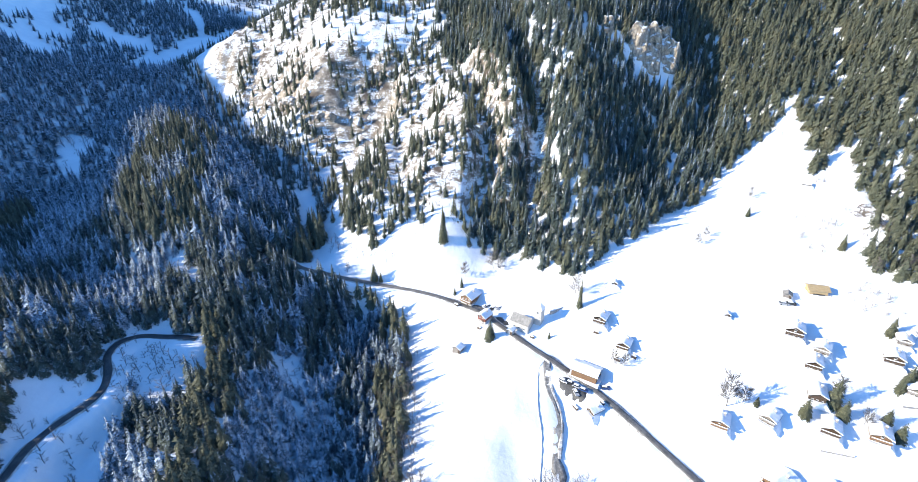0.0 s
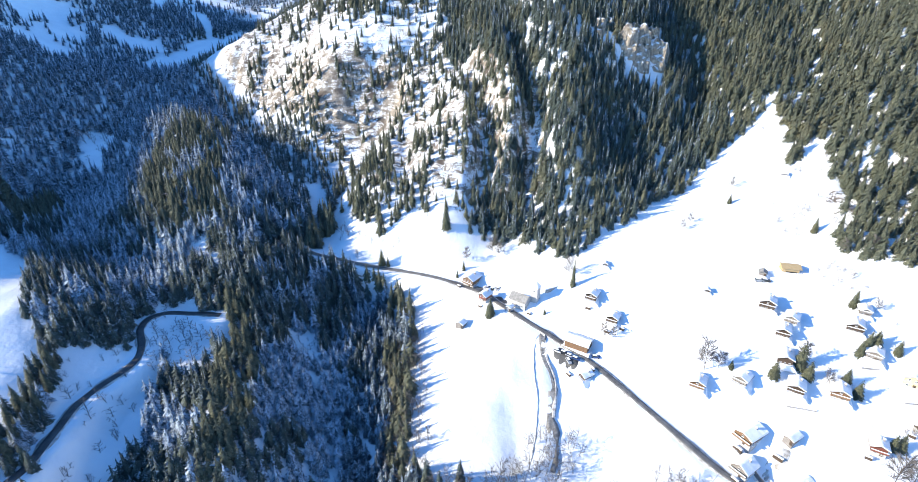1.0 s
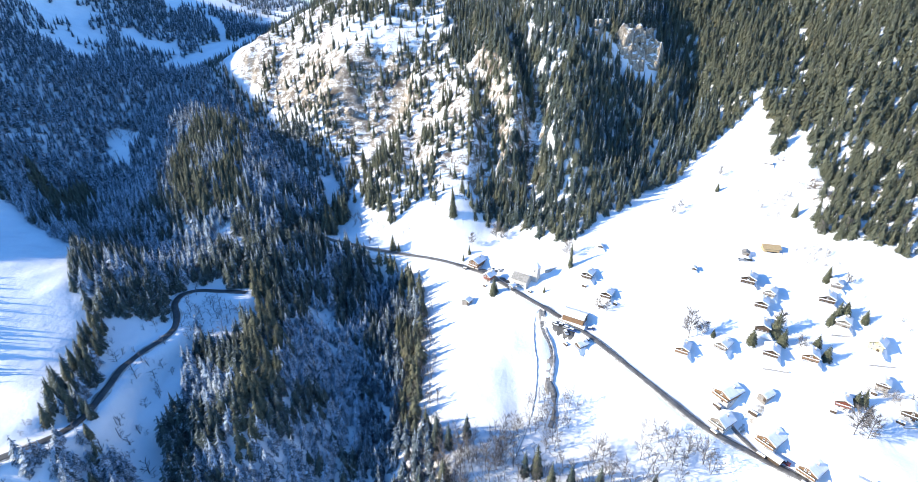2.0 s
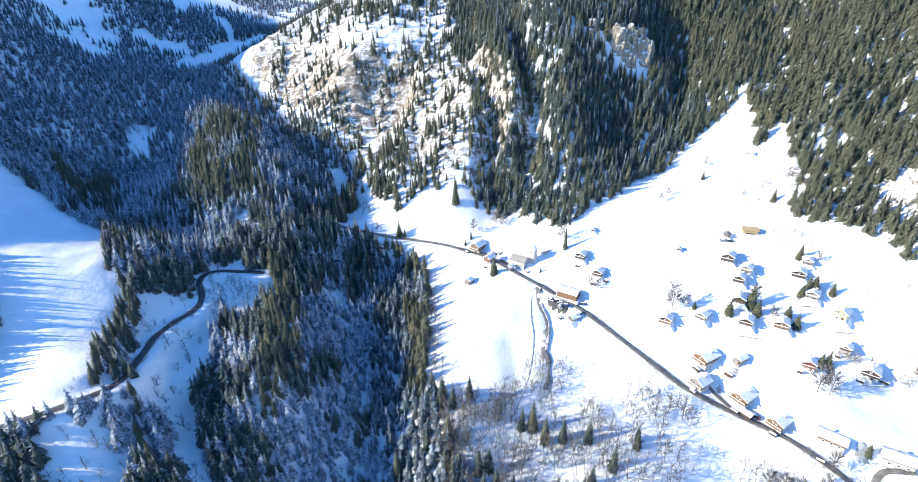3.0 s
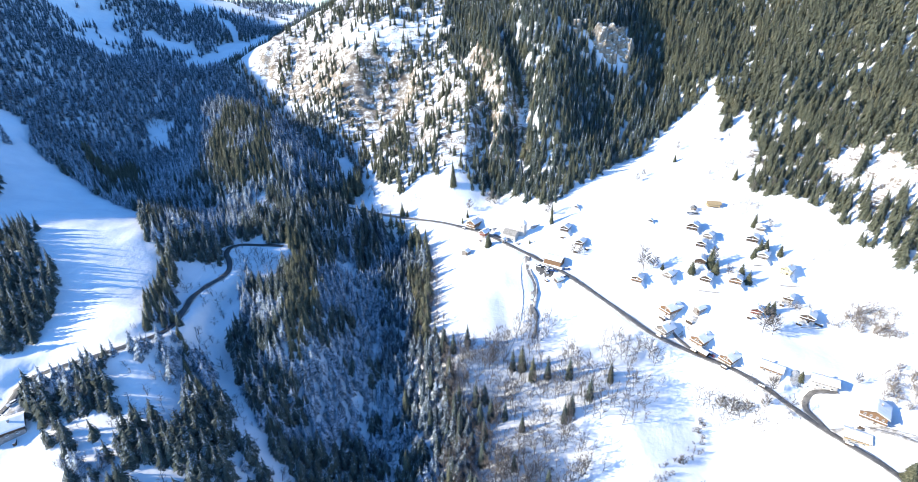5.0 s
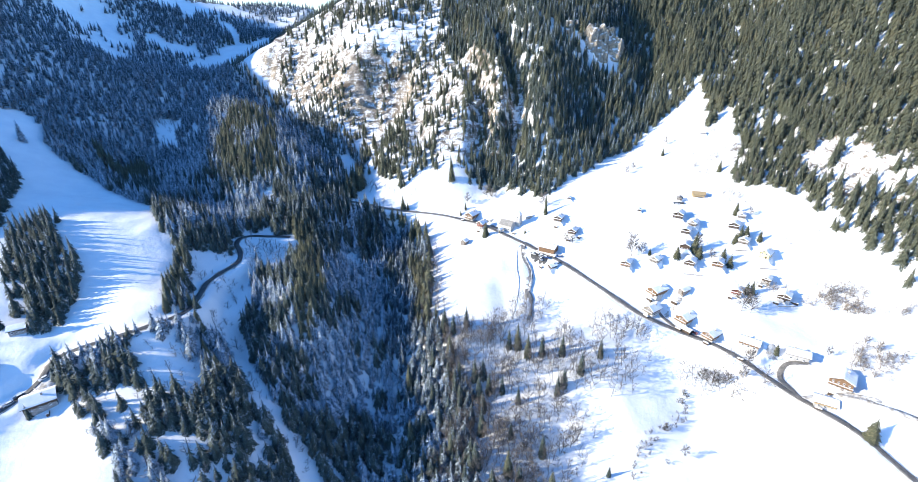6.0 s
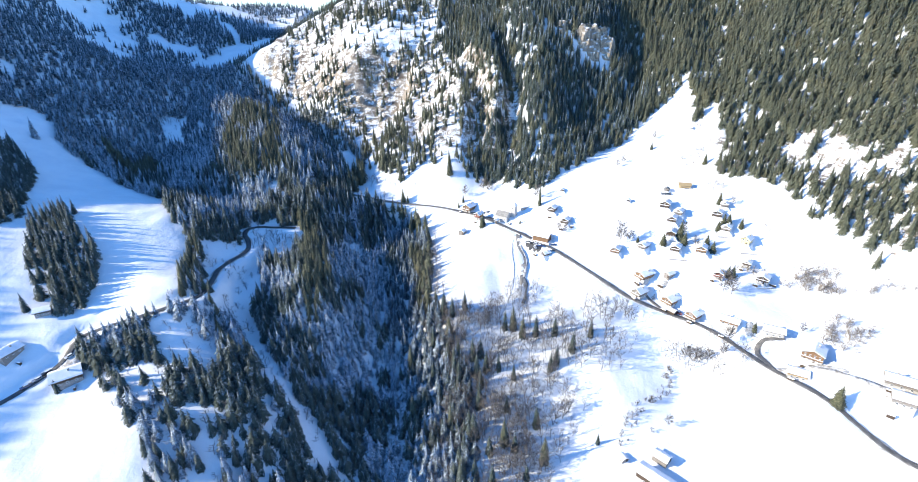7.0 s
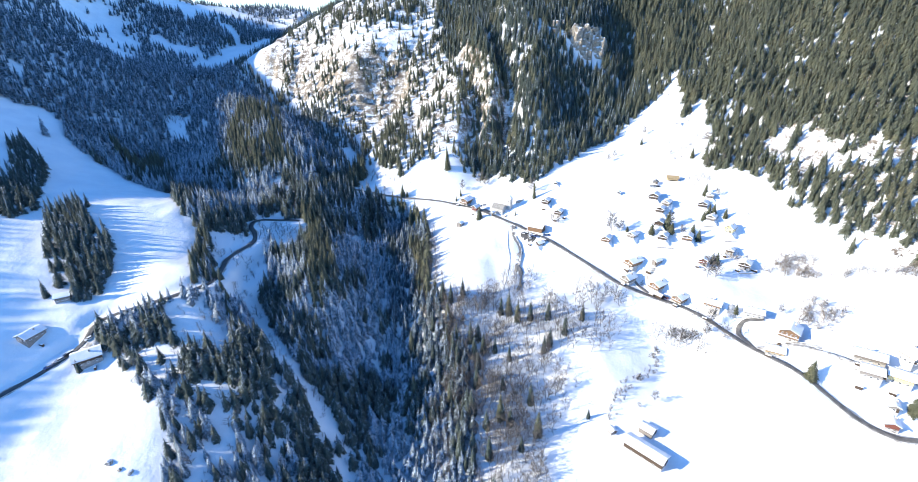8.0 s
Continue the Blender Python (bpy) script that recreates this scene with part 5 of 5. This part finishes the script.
BARE_MESHES = bare_kinds()
for k, (x, y, tall) in enumerate(((106, 143, 15), (112, 143, 9), (152, 92, 15), (156, 90, 12), (20, 250, 12), (24, 248, 9), (3, 245, 9), (60, 213, 12), (146, 141, 10), (151, 131, 7), (180, 60, 6), (195, 196, 8), (204, 190, 8),
                                  (126, 62, 11), (132, 60, 10), (138, 57, 9), (122, 66, 8), (142, 62, 10), (70, 172, 8), (74, 170, 7), (100, 30, 7), (130, 235, 6), (136, 240, 6), (168, 262, 8), (186, 158, 6))):
    thing = new("bare_tree")
    thing.matrix_basis = Matrix.LocRotScale((x, y, float(height(x, y))), Euler((0, 0, k * 1.7)), (tall * 0.95, tall * 0.95, tall))
    tagged(thing, "leafless deciduous tree standing in the snow", "tree", "bare trees")
    for me in BARE_MESHES[k % 5]:
        part(me.name.split(".")[0], me, None, thing)


# ---------------------------------------------------------------- shrubs and bare woods
def thicket(low, high, spacing, seed, test, tall, forms, label, slim=1.0, mat=TWIGS):
    x, y = scatter(low, high, spacing, seed)
    ok = test(x, y, np.random.RandomState(seed).rand(len(x)))
    planted(forms, rows_of(x[ok], y[ok], *tall, seed, slim), "bare_thicket", mat, label, "shrubs")


SHRUB_FORMS = [gather(s) for s in SHRUBS]
TALL_FORMS = [gather(s) for s in BARE_WOOD]
FROST_FORMS = [gather(bare_form(95 + i, 9, 3, 0.06, 1.0, 0.024)) for i in range(5)]
THIN_FORMS = [gather(bare_form(97 + i, 14, 5, 0.12, 0.85, 0.011)) for i in range(6)]
BUSHY_FORMS = [gather(bare_form(90 + i, 18, 7, 0.03, 1.1, 0.016)) for i in range(4)]
rim_line = np.array(EAST_RIM)
rim_gap = lambda x, y: x - np.interp(-y, -rim_line[:, 1], rim_line[:, 0])
thicket((-60, -60), (70, 200), 2.8, 31, lambda x, y, r: (rim_gap(x, y) > -12) & (rim_gap(x, y) < 15 - 0.05 * y) & (r < 0.6), (4, 9), TALL_FORMS, "bare deciduous trees along the gorge rim", 1.0, TWIGS_PALE)
thicket((-20, -40), (110, 130), 1.9, 32, lambda x, y, r: ((inside(x, y, RAVINE_STAND) | inside(x, y, [(0, 40), (45, 60), (60, 40), (35, 0), (20, -40), (0, -40)])) & (r < (0.2 + 0.32 * (grain(x, y, 10) > 0.0)) * np.where(y < 50, 0.6, 1.1))) | ((nearest(x, y, CREEK_WAY)[0] < 12) & (y < 125) & (r < 0.2)) | ((np.hypot(x - 72, y - 82) < 26) & (r < 0.14)), (6, 12), THIN_FORMS, "bare deciduous trees in the snowy ravine", 1.0, TWIGS_PALE)
thicket((100, 40), (150, 85), 2.2, 33, lambda x, y, r: (np.abs((y - 62) + 0.5 * (x - 128)) < 9) & (x > 110) & (r < 0.3) & lane_free(x, y, 2), (5, 10), THIN_FORMS, "bare shrubs on the bank below the road", 1.1, TWIGS_PALE)
thicket((170, 30), (245, 130), 2.0, 34, lambda x, y, r: ((inside(x, y, [(197, 107), (220, 92), (210, 80), (197, 86)]) | inside(x, y, [(199, 66), (207, 48), (192, 38), (180, 50)]) | (np.abs(y - (75 - 0.8 * (x - 215))) < 3)) & (r < 0.45)), (3, 7), BUSHY_FORMS, "bare bushes standing in the snow", 1.1, TWIGS_BROWN)
thicket((180, 130), (260, 240), 4.0, 35, lambda x, y, r: (r < 0.06 + 0.5 * (grain(x, y, 11) > 0.42)) & (x + 0.25 * y > 222), (2, 5.5), BUSHY_FORMS, "low bare bushes below the eastern forest", 1.0, TWIGS_BROWN)
thicket((205, 100), (330, 330), 5.0, 44, lambda x, y, r: (r < 0.3 + 0.4 * (grain(x, y, 9) > 0.1)) & ~inside(x, y, EAST_FOOT) & ~inside(x, y, EAST_BAND) & (x + 0.22 * y > 252), (1.5, 5), BUSHY_FORMS, "bare bushes in the clearing of the eastern forest", 1.0, TWIGS_BROWN)
thicket((-80, 240), (110, 300), 4.5, 36, lambda x, y, r: (r < 0.12 + 0.3 * (grain(x, y, 20) > 0.3)) & lane_free(x, y, 3) & (y > 262 - 0.1 * np.abs(x)) , (2, 6), TALL_FORMS, "bare bushes at the foot of the rocky face")
thicket((-270, 265), (70, 620), 3.9, 37, lambda x, y, r: inside(x, y, ROCKY) & (r < 0.25 + 0.3 * ramp(-0.1, 0.5, grain(x, y, 13))), (1.2, 3.2), FAR_SHRUBS, "brown bare bushes on the rocky face", 1.0, TWIGS_BROWN)
thicket((40, 10), (110, 70), 6.0, 38, lambda x, y, r: (r < 0.12), (1.5, 4), SHRUB_FORMS, "low bare bushes on the lower meadow")
thicket((-185, 60), (-150, 150), 3.0, 39, lambda x, y, r: (np.abs(x - np.interp(y, [60, 80, 110, 150], [-176, -166, -166, -182])) < 5) & (r < 0.5) & lane_free(x, y, 1.5), (2, 5), TALL_FORMS, "bare bushes along the edge of the western meadow")
thicket((-190, -40), (-10, 300), 3.5, 40, lambda x, y, r: (rim_gap(x, y) < -38) & ~inside(x, y, WEST_FIELD) & lane_free(x, y, 2) & (r < np.where(inside(x, y, BUSH_HOLLOW) | inside(x, y, GORGE_FLOOR) | inside(x, y, BEND_FIELD), 0.6, np.where(inside(x, y, OPEN_BANK), 0.4, np.where(inside(x, y, LANE_BANK), 0.16, 0.28)))), (2, 6.5), FROST_FORMS, "frosted bare deciduous trees among the gorge spruces", 1.2, TWIGS_FROST)
thicket((-420, 230), (-150, 420), 6.0, 42, lambda x, y, r: (r < 0.25) & ~inside(x, y, WEST_FIELD), (5, 9), FROST_FORMS, "frosted bare trees in the hollow behind the hill", 1.2, TWIGS_FROST)
thicket((70, 20), (115, 70), 2.4, 41, lambda x, y, r: (nearest(x, y, curve([(114, 62), (102, 46), (88, 40), (80, 30), (72, 22)], 3.0))[0] < 3.0) & (r < 0.7), (2, 4.5), SHRUB_FORMS, "bare bushes along a ditch in the lower meadow")


# ---------------------------------------------------------------- limestone cliffs on the mountain face
def cliff(x, y, turn, wide, tall, lean, seed):
    """A broken wall of rock: buttresses and ledges in front, its back inside the slope."""
    n, m = max(10, int(wide / 0.9)), max(10, int(tall / 0.9))
    u, v = np.meshgrid(np.linspace(-0.5, 0.5, n), np.linspace(0, 1, m))
    X, Z = u * wide, v * tall
    edge = 1 + 0.16 * np.round(2 * grain(X + seed * 31, X * 0 + seed, 6)) / 2 + 0.10 * grain(X + seed * 17, X * 0, 3)
    Z = Z * np.clip(edge * (1 - (2 * np.abs(u)) ** 8 * 0.5), 0.2, 1.4)
    buttress = 4.2 * np.abs(grain(X + seed * 13 + 2.5 * grain(X, Z, 6), Z * 0.35, 7)) + 2.0 * grain(X + seed * 5, Z * 0.5, 3.2) + 1.2 * grain(X, Z + seed * 9, 2)
    w = Z / 3.2 + 0.12 * X + 0.6 * grain(X + seed * 3, Z, 8)
    ledge = 1.6 * (np.floor(w) + ramp(0.75, 1.0, w - np.floor(w)))
    Y = -buttress + lean * 0.5 * Z + ledge * 0.6 + 0.5 * grain(X * 3, Z * 3, 3) + (2 * np.abs(u)) ** 3 * 2
    X = X + 1.2 * grain(X + 9, Z + seed * 7, 5)
    front = np.c_[X.ravel(), Y.ravel(), Z.ravel()]
    back = front + (0, 14, -9)
    i = (np.arange(m - 1)[:, None] * n + np.arange(n - 1)[None]).ravel()
    quads = [np.c_[i, i + 1, i + 1 + n, i + n]]
    rim = np.r_[np.arange(n), np.arange(1, m) * n + n - 1, (m - 1) * n + np.arange(n - 2, -1, -1), np.arange(m - 2, -1, -1) * n]
    quads.append(np.c_[rim[1:], rim[:-1], rim[:-1] + n * m, rim[1:] + n * m])
    me = bpy.data.meshes.new("cliff")
    fill(me, np.r_[front, back], np.concatenate(quads))
    me.materials.append(ROCK_SNOWY)
    thing = new("rock_outcrop")
    thing.matrix_basis = pose(x, y, float(height(x, y)) - 3.0, 0, 0, turn)
    tagged(thing, "pale tan limestone cliff with snow on its ledges", "rock", "limestone outcrops")
    part("cliff", me, ROCK_SNOWY, thing)


for a in ((123, 364, -30, 15, 22, 0.45, 1), (134, 361, -18, 16, 29, 0.45, 2), (147, 366, -36, 14, 20, 0.45, 3), (140, 374, -24, 22, 16, 0.45, 13), (128, 375, -14, 12, 13, 0.45, 17), (103, 373, -30, 11, 15, 0.45, 4), (112, 379, -22, 10, 11, 0.45, 14), (-122, 430, -30, 26, 6, 0.7, 5), (-92, 428, -22, 22, 7, 0.7, 6), (-150, 449, -34, 24, 5, 0.7, 7), (-68, 428, -26, 18, 5, 0.7, 16), (-30, 395, -22, 20, 5, 0.7, 8), (12, 348, -20, 16, 6, 0.6, 9), (-60, 452, -24, 22, 4, 0.7, 11), (-105, 470, -28, 28, 4, 0.8, 12)):
    cliff(*a)


def boulder(x, y, wide, seed):
    """A rough stone half sunk in the snow, with a cap of snow."""
    bm = bmesh.new()
    bmesh.ops.create_icosphere(bm, subdivisions=3, radius=1.0)
    for v in bm.verts:
        k = 1 + 0.35 * noise.fractal(v.co * 1.3 + Vector((seed, 0, 0)), 0.9, 2.0, 4)
        v.co = (v.co.x * wide * k, v.co.y * wide * 0.8 * k, v.co.z * wide * 0.7 * k)
    thing = new("boulder")
    thing.matrix_basis = pose(x, y, float(height(x, y)) + 0.1, 0, 0, 40 * seed)
    tagged(thing, "dark boulder half sunk in the snowy slope", "rock", "boulders of the slope")
    part("stone", bm, ROCK_SNOWY, thing)


for seed, (x, y, wide) in enumerate(((-163, -14, 1.7), (-157, -17, 1.1), (-152, -18, 1.4))):
    boulder(x, y, wide, seed)
